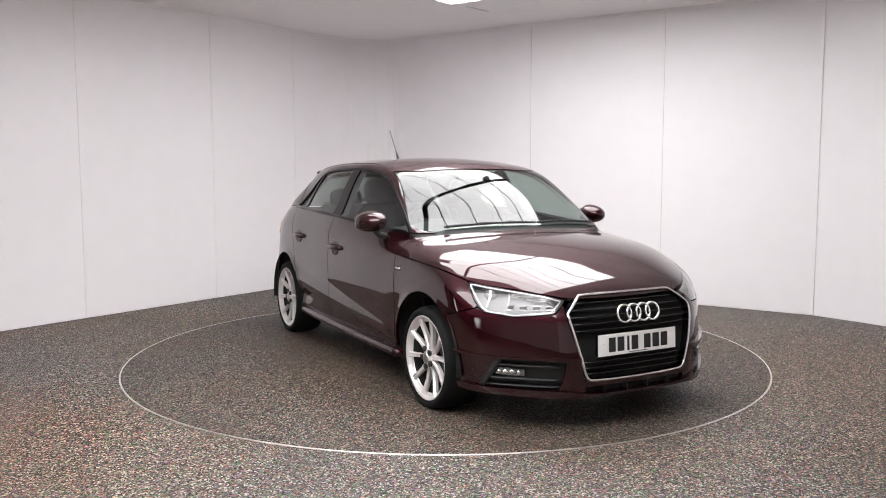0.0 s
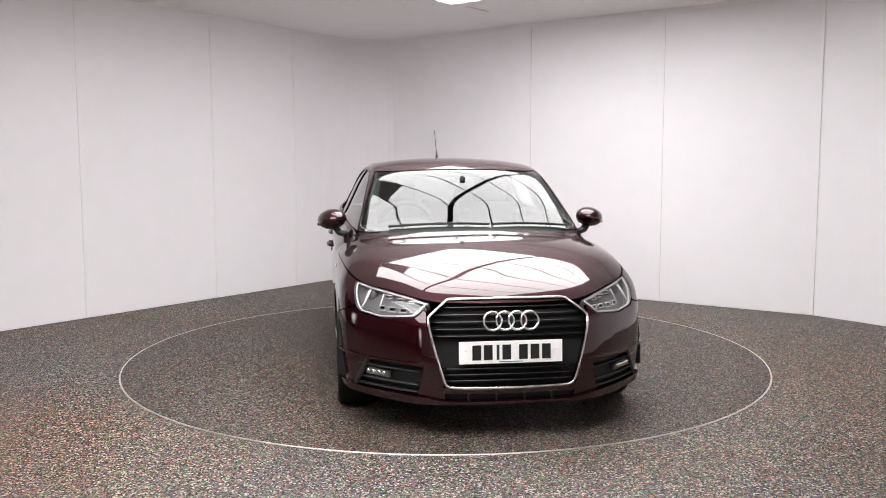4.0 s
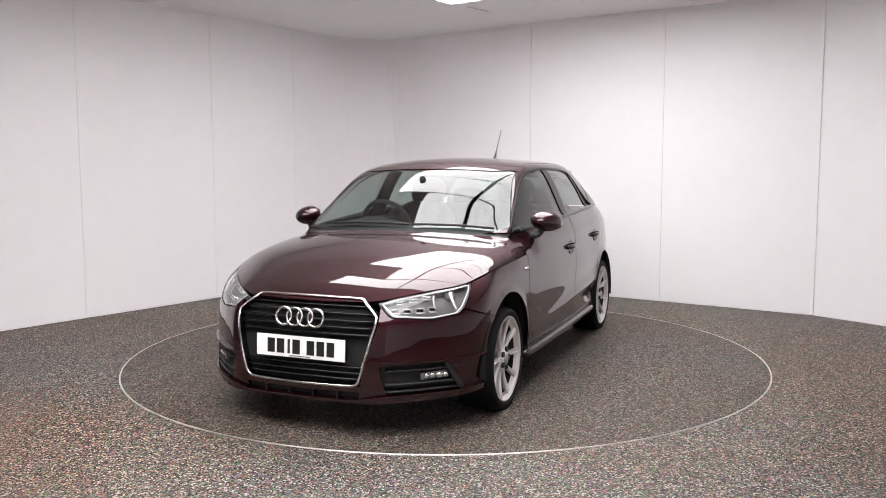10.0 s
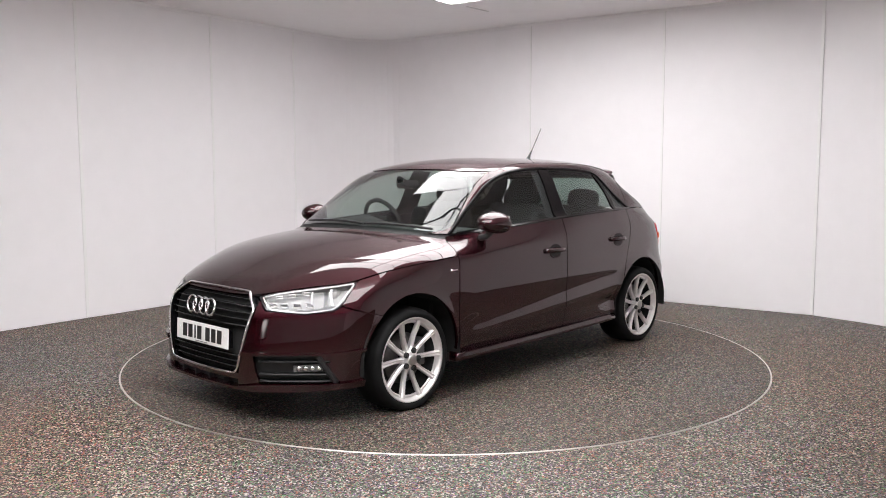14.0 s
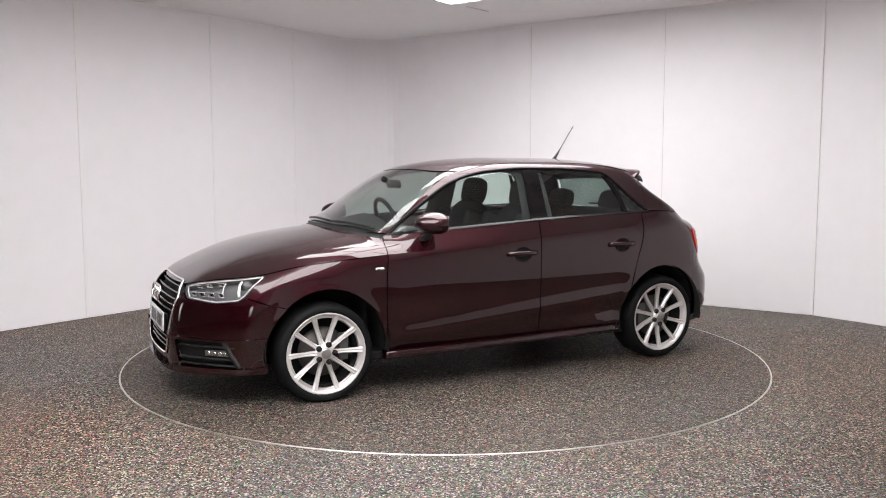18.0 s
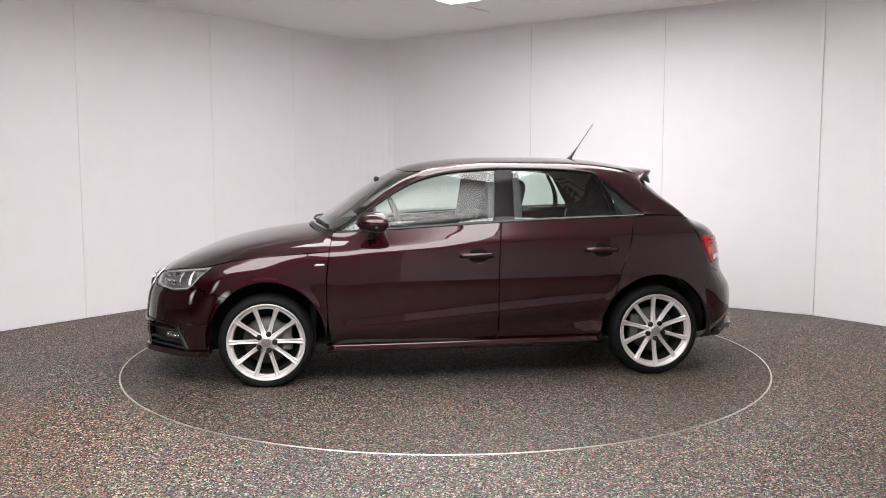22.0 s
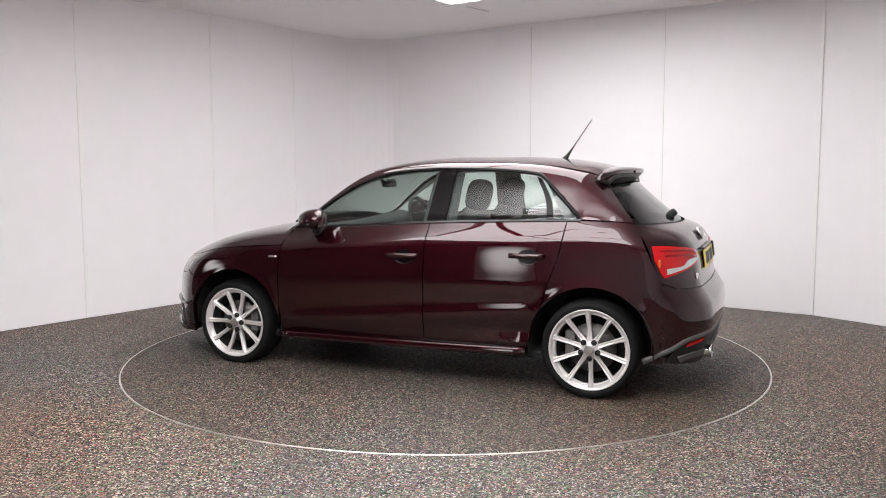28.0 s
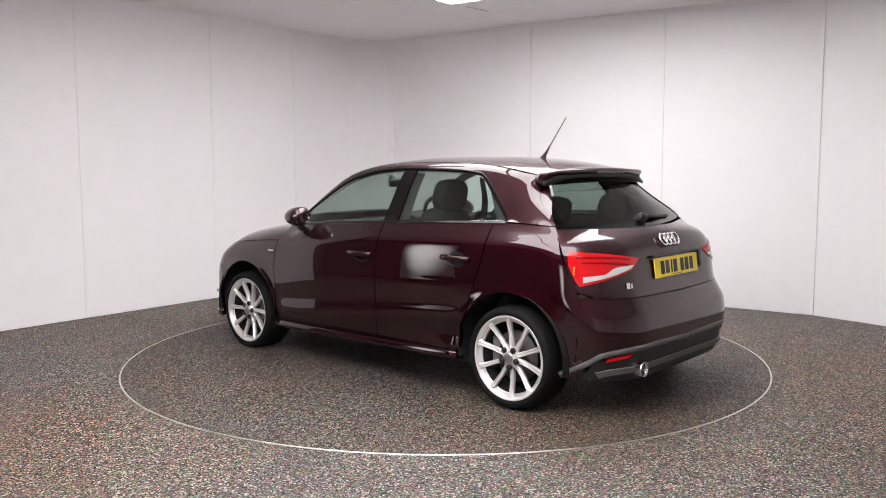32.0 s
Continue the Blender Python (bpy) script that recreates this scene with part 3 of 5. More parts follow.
def patch_points(mode, bottom, right, top, left, nu, nv, sharp="", off=0.0):
    """Coons patch in parameter space between four edges (bottom and top run left to right, left and right run upwards)."""
    E = {}
    for key, pts, n in (("b", bottom, nu), ("t", top, nu), ("l", left, nv), ("r", right, nv)):
        E[key] = spline([to_params(mode, s if len(s) == 3 else ("xz", *s)) for s in pts], n, key not in sharp)
    u = np.linspace(0, 1, nu)[:, None, None]
    v = np.linspace(0, 1, nv)[None, :, None]
    B, T, L, R = E["b"][:, None], E["t"][:, None], E["l"][None], E["r"][None]
    C = (1 - v) * B + v * T + (1 - u) * L + u * R - ((1 - u) * (1 - v) * E["b"][0] + u * (1 - v) * E["b"][-1] + (1 - u) * v * E["t"][0] + u * v * E["t"][-1])
    P = lift(mode, C[..., 0], C[..., 1])
    N = normals(P)
    return P + N * off, N


def flip(me):
    """The mirror image of a mesh across the car's middle plane."""
    m2 = me.copy()
    m2.transform(Matrix.Diagonal((1, -1, 1, 1)))
    m2.flip_normals()
    return m2


def tube(pts, r, closed=False, n=8, flat=1.0, up=None):
    """Round (or flattened) rod along points."""
    P = [Vector(p) for p in pts]
    bm = bmesh.new()
    rings = []
    m = len(P)
    for i in range(m):
        a = P[i - 1] if (i or closed) else P[i]
        b = P[(i + 1) % m] if (i < m - 1 or closed) else P[i]
        d = (b - a).normalized()
        w = (up[i] if up is not None else Vector((0, 0, 1)))
        w = Vector(w)
        s = d.cross(w)
        if s.length < 1e-4:
            s = d.cross(Vector((0, 1, 0)))
        s.normalize()
        w = s.cross(d).normalized()
        rings.append([bm.verts.new(P[i] + s * (r * math.cos(t)) + w * (r * flat * math.sin(t))) for t in np.linspace(0, 2 * math.pi, n + 1)[:-1]])
    for i in range(m if closed else m - 1):
        A, B = rings[i], rings[(i + 1) % m]
        for k in range(n):
            bm.faces.new((A[k], A[(k + 1) % n], B[(k + 1) % n], B[k]))
    if not closed:
        bm.faces.new(rings[0][::-1])
        bm.faces.new(rings[-1])
    return smooth_bm(bm)


# ---- the car ----
CAR = thing("car", "dark maroon metallic five-door hatchback with silver alloy wheels on a turntable", "car")
GAP = 0.0035
AXF, AXR = 1.202, -1.262
HUBX = {AXF: 1.214, AXR: -1.262}   # wheel centres along the car
HUBZ = {AXF: 0.279, AXR: 0.289}   # and over the ground
YF = 0.838   # outer face of the wheels


def both(name, me, material, label="", parent=None):
    """A part and its twin on the other side."""
    a = part(name, me, material, parent or CAR, label)
    b = part(name, flip(me), material, parent or CAR, label)
    return a, b


def arch(cx, r, a0, a1, n=9, cz=0.298):
    return [(cx + r * math.cos(math.radians(a)), cz + r * 1.0 * math.sin(math.radians(a))) for a in np.linspace(a0, a1, n)]


def panel(name, mode, bottom, right, top, left, nu=24, nv=24, mat=None, deep=0.02, twin=True, sharp="", off=0.0, label=""):
    P, N = patch_points(mode, bottom, right, top, left, nu, nv, sharp, off)
    me = grid_mesh(name, P, N, deep)
    if twin:
        return both(name, me, mat or M_PAINT, label)
    return part(name, me, mat or M_PAINT, CAR, label)


BELT = curve([-1.70, -1.24, -0.75, -0.25, 0.0, 0.45, 0.80], [1.005, 1.030, 1.018, 1.000, 0.985, 0.957, 0.936])
# upper edge of the side windows
DOORTOP = [(0.775, 0.950), (0.66, 1.035), (0.533, 1.118), (0.316, 1.245), (0.10, 1.312), (-0.15, 1.338), (-0.30, 1.342), (-0.615, 1.336), (-0.84, 1.318), (-0.93, 1.288), (-1.065, 1.160), (-1.195, 1.040)]
ROOFEDGE = [(0.865, 0.955), (0.735, 1.040), (0.60, 1.130), (0.395, 1.258), (0.20, 1.333), (-0.05, 1.368), (-0.30, 1.378), (-0.615, 1.376), (-0.95, 1.358), (-1.15, 1.325), (-1.235, 1.298)]


def screen_edge(z):
    """Where the windscreen meets its pillar at height z: x and z."""
    y = 0.706 - (z - 0.95) * 0.385
    return (float(root(lambda r: form(r, y, z), 0.0, 2.4)), z)


ROOFEDGE[:5] = [screen_edge(z) for z in (0.985, 1.06, 1.14, 1.25, 1.318)]
ROOFEDGE[0] = (ROOFEDGE[0][0], 0.985)


def body_sides():
    g = GAP
    # front wing
    panel("front_wing", "side", arch(AXF, 0.346, 184, 46.5, 17), [(1.444, 0.560), (1.55, 0.590), (1.653, 0.626), (1.597, 0.690), (1.526, 0.745)],
          [(0.826, 0.826), (1.117, 0.806), (1.363, 0.781), (1.526, 0.745)], [(0.851, 0.280), (0.843, 0.43), (0.846, 0.640), (0.835, 0.760), (0.826, 0.826)], 36, 22, sharp="r")
    # front door
    panel("front_door", "side",
          [(0.815 - g, 0.242), (0.3, 0.244), (-0.222 + g, 0.248)], [(-0.222 + g, 0.248), (-0.225 + g, 0.426), (-0.231 + g, 0.814), (-0.250 + g, float(BELT(-0.25)) - 0.004)],
          [(0.800, float(BELT(0.8)) - 0.002), (0.45, float(BELT(0.45)) - 0.004), (0.0, float(BELT(0.0)) - 0.004), (-0.250 + g, float(BELT(-0.25)) - 0.004)],
          [(0.815 - g, 0.242), (0.838 - g, 0.43), (0.841 - g, 0.640), (0.826 - g, 0.816), (0.800, float(BELT(0.8)) - 0.002)], 40, 40)
    # rear door
    panel("rear_door", "side",
          [(-0.222 - g, 0.248), (-0.5, 0.252), (-0.80, 0.261), (-0.893, 0.300), (-0.918, 0.42), (-0.972, 0.520)], [(-0.972, 0.520), (-1.022, 0.690), (-1.070, 0.822), (-1.090, 0.917), (-1.108, float(BELT(-1.108)) - 0.004)],
          [(-0.250 - g, float(BELT(-0.25)) - 0.004), (-0.7, float(BELT(-0.7)) - 0.004), (-1.108, float(BELT(-1.108)) - 0.004)],
          [(-0.222 - g, 0.248), (-0.225 - g, 0.426), (-0.231 - g, 0.814), (-0.250 - g, float(BELT(-0.25)) - 0.004)], 40, 40)
    # rear quarter below the belt
    panel("rear_quarter", "side",
          [(-0.979, 0.518)] + arch(AXR, 0.357, 40, 146, 13)[1:], [(-1.558, 0.500), (-1.625, 0.605), (-1.660, 0.682), (-1.602, 0.80), (-1.534, 0.945), (-1.486, 1.020)],
          [(-1.115, float(BELT(-1.115)) + 0.002), (-1.24, float(BELT(-1.24))), (-1.36, 1.027), (-1.486, 1.020)],
          [(-0.979, 0.518), (-1.029, 0.690), (-1.078, 0.822), (-1.098, 0.917), (-1.115, float(BELT(-1.115)) + 0.002)], 36, 26)
    # pillar and rail over the windows, from the screen's foot to the tail
    panel("roof_rail", "side", DOORTOP, [(-1.195, 1.040), (-1.220, 1.165), (-1.235, 1.298)], [(0.862, 0.950)] + ROOFEDGE, [(0.775, 0.950), (0.862, 0.950)], 60, 8, deep=0.012)
    # rear pillar
    panel("rear_pillar", "side", [(-1.186, 1.036), (-1.35, 1.032), (-1.487, 1.024)], [(-1.487, 1.024), (-1.405, 1.11), (-1.325, 1.20), (-1.243, 1.294)],
          [(-1.229, 1.297), (-1.240, 1.296), (-1.243, 1.294)], [(-1.186, 1.040), (-1.212, 1.165), (-1.229, 1.297)], 22, 22, sharp="t", deep=0.012, off=0.0018)
    # sill: a blade that stands out under the tucked lower door
    bm = bmesh.new()
    rows = []
    for x in np.linspace(0.845, -0.880, 24):
        z = 0.236 + 0.018 * (0.845 - x) / 1.733
        w = 0.008 - 0.018 * (x + 0.08) ** 2
        rows.append([bm.verts.new((x, y, z + dz)) for y, dz in ((0.770, 0.018), (0.838 + w, 0.016), (0.843 + w, 0.013), (0.8455 + w, 0.007), (0.851 + w, -0.019), (0.850 + w, -0.024), (0.835 + w, -0.032), (0.770, -0.032))])
    for a, b in zip(rows, rows[1:]):
        for k in range(7):
            bm.faces.new((a[k], a[k + 1], b[k + 1], b[k]))
    bm.faces.new(rows[0]), bm.faces.new(rows[-1][::-1])
    both("side_skirt", bm_mesh(smooth_bm(bm)), M_PAINT, "maroon side skirt under the doors")


def body_top():
    hood_side = [(1.524, 0.750), (1.363, 0.786), (1.117, 0.811), (0.826, 0.831)]
    fr = [("xy", 1.615, 0.68), ("xy", 1.735, 0.575), ("xy", 1.835, 0.48), ("xy", 1.893, 0.39), ("xy", 1.916, 0.30), ("xy", 1.929, 0.15), ("xy", 1.932, 0.0)]
    left = [("xz", *p) for p in hood_side]
    front = [left[0]] + fr + [(k, a, -b) for k, a, b in fr[:-1][::-1]] + [("-xz", *hood_side[0])]
    cowl = [("xz", 0.826, 0.831), ("xz", 0.812, 0.915), ("xy", 0.855, 0.67), ("xy", 0.925, 0.45), ("xy", 0.965, 0.2), ("xy", 0.972, 0.0)]
    cowl = cowl + [("xy", a, -b) if k == "xy" else ("-xz", a, b) for k, a, b in cowl[:-1][::-1]]
    panel("bonnet", "top", front, [("-xz", *p) for p in hood_side], cowl, left, 61, 30, twin=False, label="maroon clamshell bonnet")
    # roof
    e = [("xz", x, z - 0.006) for x, z in ROOFEDGE[4:]]
    en = [("-xz", x, z - 0.006) for x, z in ROOFEDGE[4:]]
    wtop = [e[0], ("xy", 0.310, 0.45), ("xy", 0.344, 0.25), ("xy", 0.360, 0.0), ("xy", 0.344, -0.25), ("xy", 0.310, -0.45), en[0]]
    rtop = [e[-1], ("xy", -1.235, 0.40), ("xy", -1.235, 0.0), ("xy", -1.235, -0.40), en[-1]]
    panel("roof", "roof", wtop, en, rtop, e, 41, 36, twin=False, deep=0.012, off=0.002)
    # windscreen
    sb = [("yz", 0.698, 0.952), ("yz", 0.60, 0.955), ("yz", 0.4, 0.964), ("yz", 0.2, 0.971), ("yz", 0.0, 0.973)]
    sb = sb + [(k, -a, b) for k, a, b in sb[:-1][::-1]]
    cx, cz = ROOFEDGE[4]
    st = [("xz", cx + 0.004, cz + 0.002), ("yz", 0.45, 1.329), ("yz", 0.25, 1.338), ("yz", 0.0, 1.343)]
    st = st + [(k, -a, b) for k, a, b in st[1:-1][::-1]] + [("-xz", cx + 0.004, cz + 0.002)]
    sl = [("yz", 0.698, 0.952)] + [("xz", x + 0.004, z + 0.002) for x, z in ROOFEDGE[1:5]]
    sr = [("yz", -0.698, 0.952)] + [("-xz", x + 0.004, z + 0.002) for x, z in ROOFEDGE[1:5]]
    o = panel("windscreen", "screen", sb, sr, st, sl, 41, 24, M_SCREEN, deep=0, twin=False, off=-0.002, label="raked windscreen with strong reflections")
    o.visible_shadow = False


def side_glass():
    # front door window, rear door window, small quarter window
    bz = lambda x, d=0.007: float(BELT(x)) + d
    for name, lo, hi, right, left in (
            ("front_window", [(0.735, bz(0.735)), (0.3, bz(0.3)), (-0.205, bz(-0.205))], [(0.735, bz(0.735)), (0.65, 1.030), (0.525, 1.108), (0.310, 1.232), (0.095, 1.297), (-0.10, 1.318), (-0.235, 1.324)], [(-0.205, bz(-0.205)), (-0.235, 1.324)], [(0.735, bz(0.735)), (0.735, bz(0.735))]),
            ("rear_window", [(-0.345, bz(-0.345)), (-0.6, bz(-0.6)), (-0.985, bz(-0.985))], [(-0.360, 1.325), (-0.615, 1.319), (-0.80, 1.305), (-0.885, 1.280)], [(-0.985, bz(-0.985)), (-0.955, 1.16), (-0.885, 1.280)], [(-0.345, bz(-0.345)), (-0.360, 1.325)]),
            ("quarter_window", [(-1.02, bz(-1.02)), (-1.08, bz(-1.08)), (-1.165, bz(-1.165))], [(-0.922, 1.268), (-0.926, 1.266), (-0.930, 1.263)], [(-1.165, bz(-1.165)), (-1.055, 1.145), (-0.930, 1.263)], [(-1.02, bz(-1.02)), (-0.992, 1.15), (-0.922, 1.268)])):
        P, N = patch_points("side", lo, right, hi, left, 24, 16, "", -0.010)
        me = grid_mesh(name, P, N, 0)
        for o in both(name, me, M_GLASS):
            o.visible_shadow = False
    # black pillar covers and window surround
    panel("door_pillar_trim", "side", [(-0.212, bz(-0.21, 0.0)), (-0.338, bz(-0.33, 0.0))], [(-0.338, bz(-0.33, 0.0)), (-0.353, 1.328)], [(-0.242, 1.326), (-0.353, 1.328)], [(-0.212, bz(-0.21, 0.0)), (-0.242, 1.326)], 6, 14, M_PILLAR, 0.012, label="black pillar cover between the doors", off=-0.003)
    panel("quarter_trim", "side", [(-0.984, bz(-0.985, 0.0)), (-1.022, bz(-1.02, 0.0))], [(-1.022, bz(-1.02, 0.0)), (-0.994, 1.15), (-0.918, 1.277)], [(-0.884, 1.288), (-0.918, 1.277)], [(-0.984, bz(-0.985, 0.0)), (-0.955, 1.16), (-0.884, 1.288)], 5, 14, M_PILLAR, 0.012, off=-0.003)
    # rubber seal round the glass: belt and upper edge
    sx = (0.78, 0.45, 0.0, -0.4, -0.75, -1.0, -1.19)
    panel("belt_seal", "side", [(x, bz(x, -0.003)) for x in sx], [(-1.19, bz(-1.19, -0.003)), (-1.19, bz(-1.19, 0.010))], [(x, bz(x, 0.010)) for x in sx], [(0.78, bz(0.78, -0.003)), (0.78, bz(0.78, 0.010))], 60, 8, M_PILLAR, 0.0, off=0.0025, label="black rubber seal under the windows")
    up = spline(DOORTOP, 80)
    P = lift("side", up[:, 0], up[:, 1] - 0.004)
    both("window_seal", bm_mesh(tube((P - normals(P) * 0.005).tolist(), 0.013, flat=0.55, up=normals(P).tolist())), M_PILLAR)


def bm_mesh(bm, name="piece"):
    me = bpy.data.meshes.new(name)
    bmesh.ops.recalc_face_normals(bm, faces=bm.faces)
    bm.to_mesh(me)
    bm.free()
    return me


# outlines on the nose (half side, y and z)
HEADLAMP = [("yz", 0.390, 0.668), ("yz", 0.470, 0.692), ("yz", 0.565, 0.709), ("yz", 0.68, 0.728), ("xz", 1.530, 0.743), ("xz", 1.600, 0.690), ("xz", 1.655, 0.630), ("xz", 1.690, 0.604), ("yz", 0.63, 0.587), ("yz", 0.468, 0.606)]
GRILLE_C = [("yz", 0.0, 0.686), ("yz", 0.15, 0.685), ("yz", 0.285, 0.683), ("yz", 0.316, 0.672), ("yz", 0.394, 0.612), ("yz", 0.403, 0.590), ("yz", 0.375, 0.45), ("yz", 0.335, 0.310), ("yz", 0.322, 0.282), ("yz", 0.295, 0.266), ("yz", 0.15, 0.261), ("yz", 0.0, 0.260)]


def nose():
    # bumper: a band from the grille frame to the wheel arch, open round the fog lamp
    panel("front_bumper", "front",
          [("yz", 0.362, 0.388), ("yz", 0.50, 0.384), ("yz", 0.69, 0.382), ("xz", 1.64, 0.392), ("xz", 1.552, 0.400)],
          [("xz", 1.552, 0.400), ("xz", 1.530, 0.445), ("xz", 1.497, 0.497), ("xz", 1.444, 0.556)],
          [("yz", 0.408, 0.648), ("yz", 0.462, 0.600), ("yz", 0.63, 0.581), ("xz", 1.69, 0.598), ("xz", 1.655, 0.620), ("xz", 1.55, 0.584), ("xz", 1.444, 0.556)],
          [("yz", 0.362, 0.388), ("yz", 0.390, 0.47), ("yz", 0.414, 0.58), ("yz", 0.408, 0.648)], 48, 18, sharp="t", label="maroon front bumper with black lower intakes")
    panel("bumper_ledge", "front", [("yz", 0.362, 0.362), ("yz", 0.50, 0.374), ("yz", 0.69, 0.374), ("xz", 1.64, 0.380), ("xz", 1.556, 0.386)], [("xz", 1.556, 0.386), ("xz", 1.552, 0.400)],
          [("yz", 0.362, 0.388), ("yz", 0.50, 0.386), ("yz", 0.69, 0.384), ("xz", 1.64, 0.394), ("xz", 1.552, 0.402)], [("yz", 0.362, 0.362), ("yz", 0.362, 0.388)], 40, 5, off=0.017, deep=0.03, label="maroon bumper ridge over the intake")
    panel("front_bumper_lower", "front",
          [("yz", 0.0, 0.184), ("yz", 0.30, 0.184), ("yz", 0.52, 0.184), ("yz", 0.70, 0.190), ("xz", 1.555, 0.201)],
          [("xz", 1.555, 0.201), ("xz", 1.553, 0.232)],
          [("yz", 0.0, 0.197), ("yz", 0.30, 0.199), ("yz", 0.46, 0.220), ("yz", 0.70, 0.224), ("xz", 1.553, 0.232)],
          [("yz", 0.0, 0.184), ("yz", 0.0, 0.197)], 40, 8, sharp="lr", off=0.020, deep=0.08, label="maroon splitter lip under the bumper")
    panel("bumper_column", "front", [("yz", 0.325, 0.205), ("yz", 0.46, 0.222)], [("yz", 0.46, 0.222), ("yz", 0.440, 0.29), ("yz", 0.428, 0.374)],
          [("yz", 0.358, 0.380), ("yz", 0.428, 0.374)], [("yz", 0.325, 0.205), ("yz", 0.337, 0.265), ("yz", 0.358, 0.380)], 10, 12)
    panel("bumper_corner", "front", [("yz", 0.765, 0.222), ("xz", 1.62, 0.228), ("xz", 1.556, 0.233)], [("xz", 1.556, 0.233), ("xz", 1.562, 0.31), ("xz", 1.556, 0.388)],
          [("yz", 0.700, 0.376), ("xz", 1.64, 0.380), ("xz", 1.556, 0.388)], [("yz", 0.765, 0.222), ("yz", 0.735, 0.30), ("yz", 0.700, 0.376)], 12, 12)
    sp = spline([to_params("front", q) for q in (("yz", 0.688, 0.378), ("yz", 0.722, 0.30), ("yz", 0.752, 0.226))], 12)
    P = lift("front", sp[:, 0], sp[:, 1])
    both("intake_strake", bm_mesh(tube(P.tolist(), 0.015, flat=0.6, n=8, up=normals(P).tolist())), M_SATIN, "slanting black strake beside the fog lamp")
    # fog lamp intake: recessed black panel with two blades and the lamp
    panel("intake", "front", [("yz", 0.43, 0.21), ("yz", 0.60, 0.212), ("yz", 0.775, 0.215)], [("yz", 0.775, 0.215), ("yz", 0.72, 0.385)],
          [("yz", 0.42, 0.385), ("yz", 0.60, 0.385), ("yz", 0.72, 0.385)], [("yz", 0.43, 0.21), ("yz", 0.42, 0.385)], 16, 10, M_SATIN, 0.02, off=-0.035, label="black air intake in the bumper")
    for z0, z1 in ((0.236, 0.236), (0.272, 0.272), (0.340, 0.340)):
        ys = np.linspace(0.45, 0.73, 12)
        zz = np.linspace(z0, z1, 12)
        P = np.array([(float(root(lambda r: form(r, y, z), 0.0, 2.4)) - 0.016, y, z) for y, z in zip(ys, zz)])
        both("intake_blade", bm_mesh(tube(P.tolist(), 0.016, flat=0.35, n=8)), M_SATIN)
    P, N = patch_points("front", [("yz", 0.600, 0.284), ("yz", 0.708, 0.288)], [("yz", 0.708, 0.288), ("yz", 0.700, 0.326)], [("yz", 0.600, 0.316), ("yz", 0.700, 0.326)], [("yz", 0.600, 0.284), ("yz", 0.600, 0.316)], 10, 6, "", -0.010)
    fogs = both("fog_lamp", grid_mesh("fog_lamp", P, N, 0.02), M_LAMPHOUSE, "clear fog lamp in the intake")
    for l, mir in zip(fogs, (False, True)):
        for y, r in ((0.616, 0.010), (0.640, 0.013), (0.666, 0.014), (0.690, 0.011)):
            bm = bmesh.new()
            bmesh.ops.create_icosphere(bm, subdivisions=2, radius=1.0)
            bm.transform(pose(float(root(lambda q: form(q, y, 0.303), 0.0, 2.4)) - 0.008, y, 0.303, 0, 0, 30) @ Matrix.Diagonal((0.007, r * 1.25, 0.0145, 1)))
            me = bm_mesh(smooth_bm(bm))
            part("lens_cell", flip(me) if mir else me, M_CHROME, l)
    # lower centre intake
    panel("lower_intake", "front", [("yz", -0.34, 0.190), ("yz", 0.0, 0.190), ("yz", 0.34, 0.190)], [("yz", 0.34, 0.190), ("yz", 0.33, 0.245)], [("yz", -0.33, 0.245), ("yz", 0.0, 0.242), ("yz", 0.33, 0.245)], [("yz", -0.34, 0.190), ("yz", -0.33, 0.245)], 20, 5, M_SATIN, 0.01, False, off=-0.03)
    panel("bumper_bridge", "front", [("yz", -0.335, 0.234), ("yz", 0.0, 0.231), ("yz", 0.335, 0.234)], [("yz", 0.335, 0.234), ("yz", 0.34, 0.264)], [("yz", -0.34, 0.264), ("yz", 0.0, 0.256), ("yz", 0.34, 0.264)], [("yz", -0.335, 0.234), ("yz", -0.34, 0.264)], 20, 5, M_PAINT, 0.03, False)
    for y in (-0.21, -0.07, 0.07, 0.21):
        x = float(root(lambda r: form(r, y, 0.2), 0.0, 2.4))
        part("intake_fin", box((0.03, 0.006, 0.032), pose(x - 0.012, y, 0.212), 0.001), M_SATIN, CAR)
    # grille: recessed back, slats, chrome frame
    half = spline([to_params("front", s) for s in GRILLE_C], 60, True)
    loop = np.vstack([half, (half * [-1, 1])[::-1][1:-1]])
    P = lift("front", loop[:, 0], loop[:, 1])
    N = normals(P)
    part("grille_frame", bm_mesh(tube((P + N * 0.004).tolist(), 0.0075, True, 8, 0.8, up=N.tolist())), M_CHROME, CAR, "chrome surround of the grille")
    C = np.array([0.0, 0.47])
    v = np.linspace(1, 0.02, 10)[None, :, None]
    Q = C + (loop[:, None] - C) * v
    PP = lift("front", Q[..., 0], Q[..., 1])
    PP = PP - np.array([0.045, 0, 0])
    part("grille_back", grid_mesh("grille_back", PP, normals(PP), 0, True), M_LINER, CAR)
    RR = np.stack([P, P - [0.045, 0, 0]], 1)
    part("grille_wall", grid_mesh("grille_wall", RR, N[:, None].repeat(2, 1), 0, True), M_BLACK, CAR)
    hy = np.array([(abs(p[1]), p[2]) for p in P])
    zs = [0.295, 0.325, 0.355, 0.515, 0.548, 0.581, 0.614, 0.647]
    right = hy[:60]
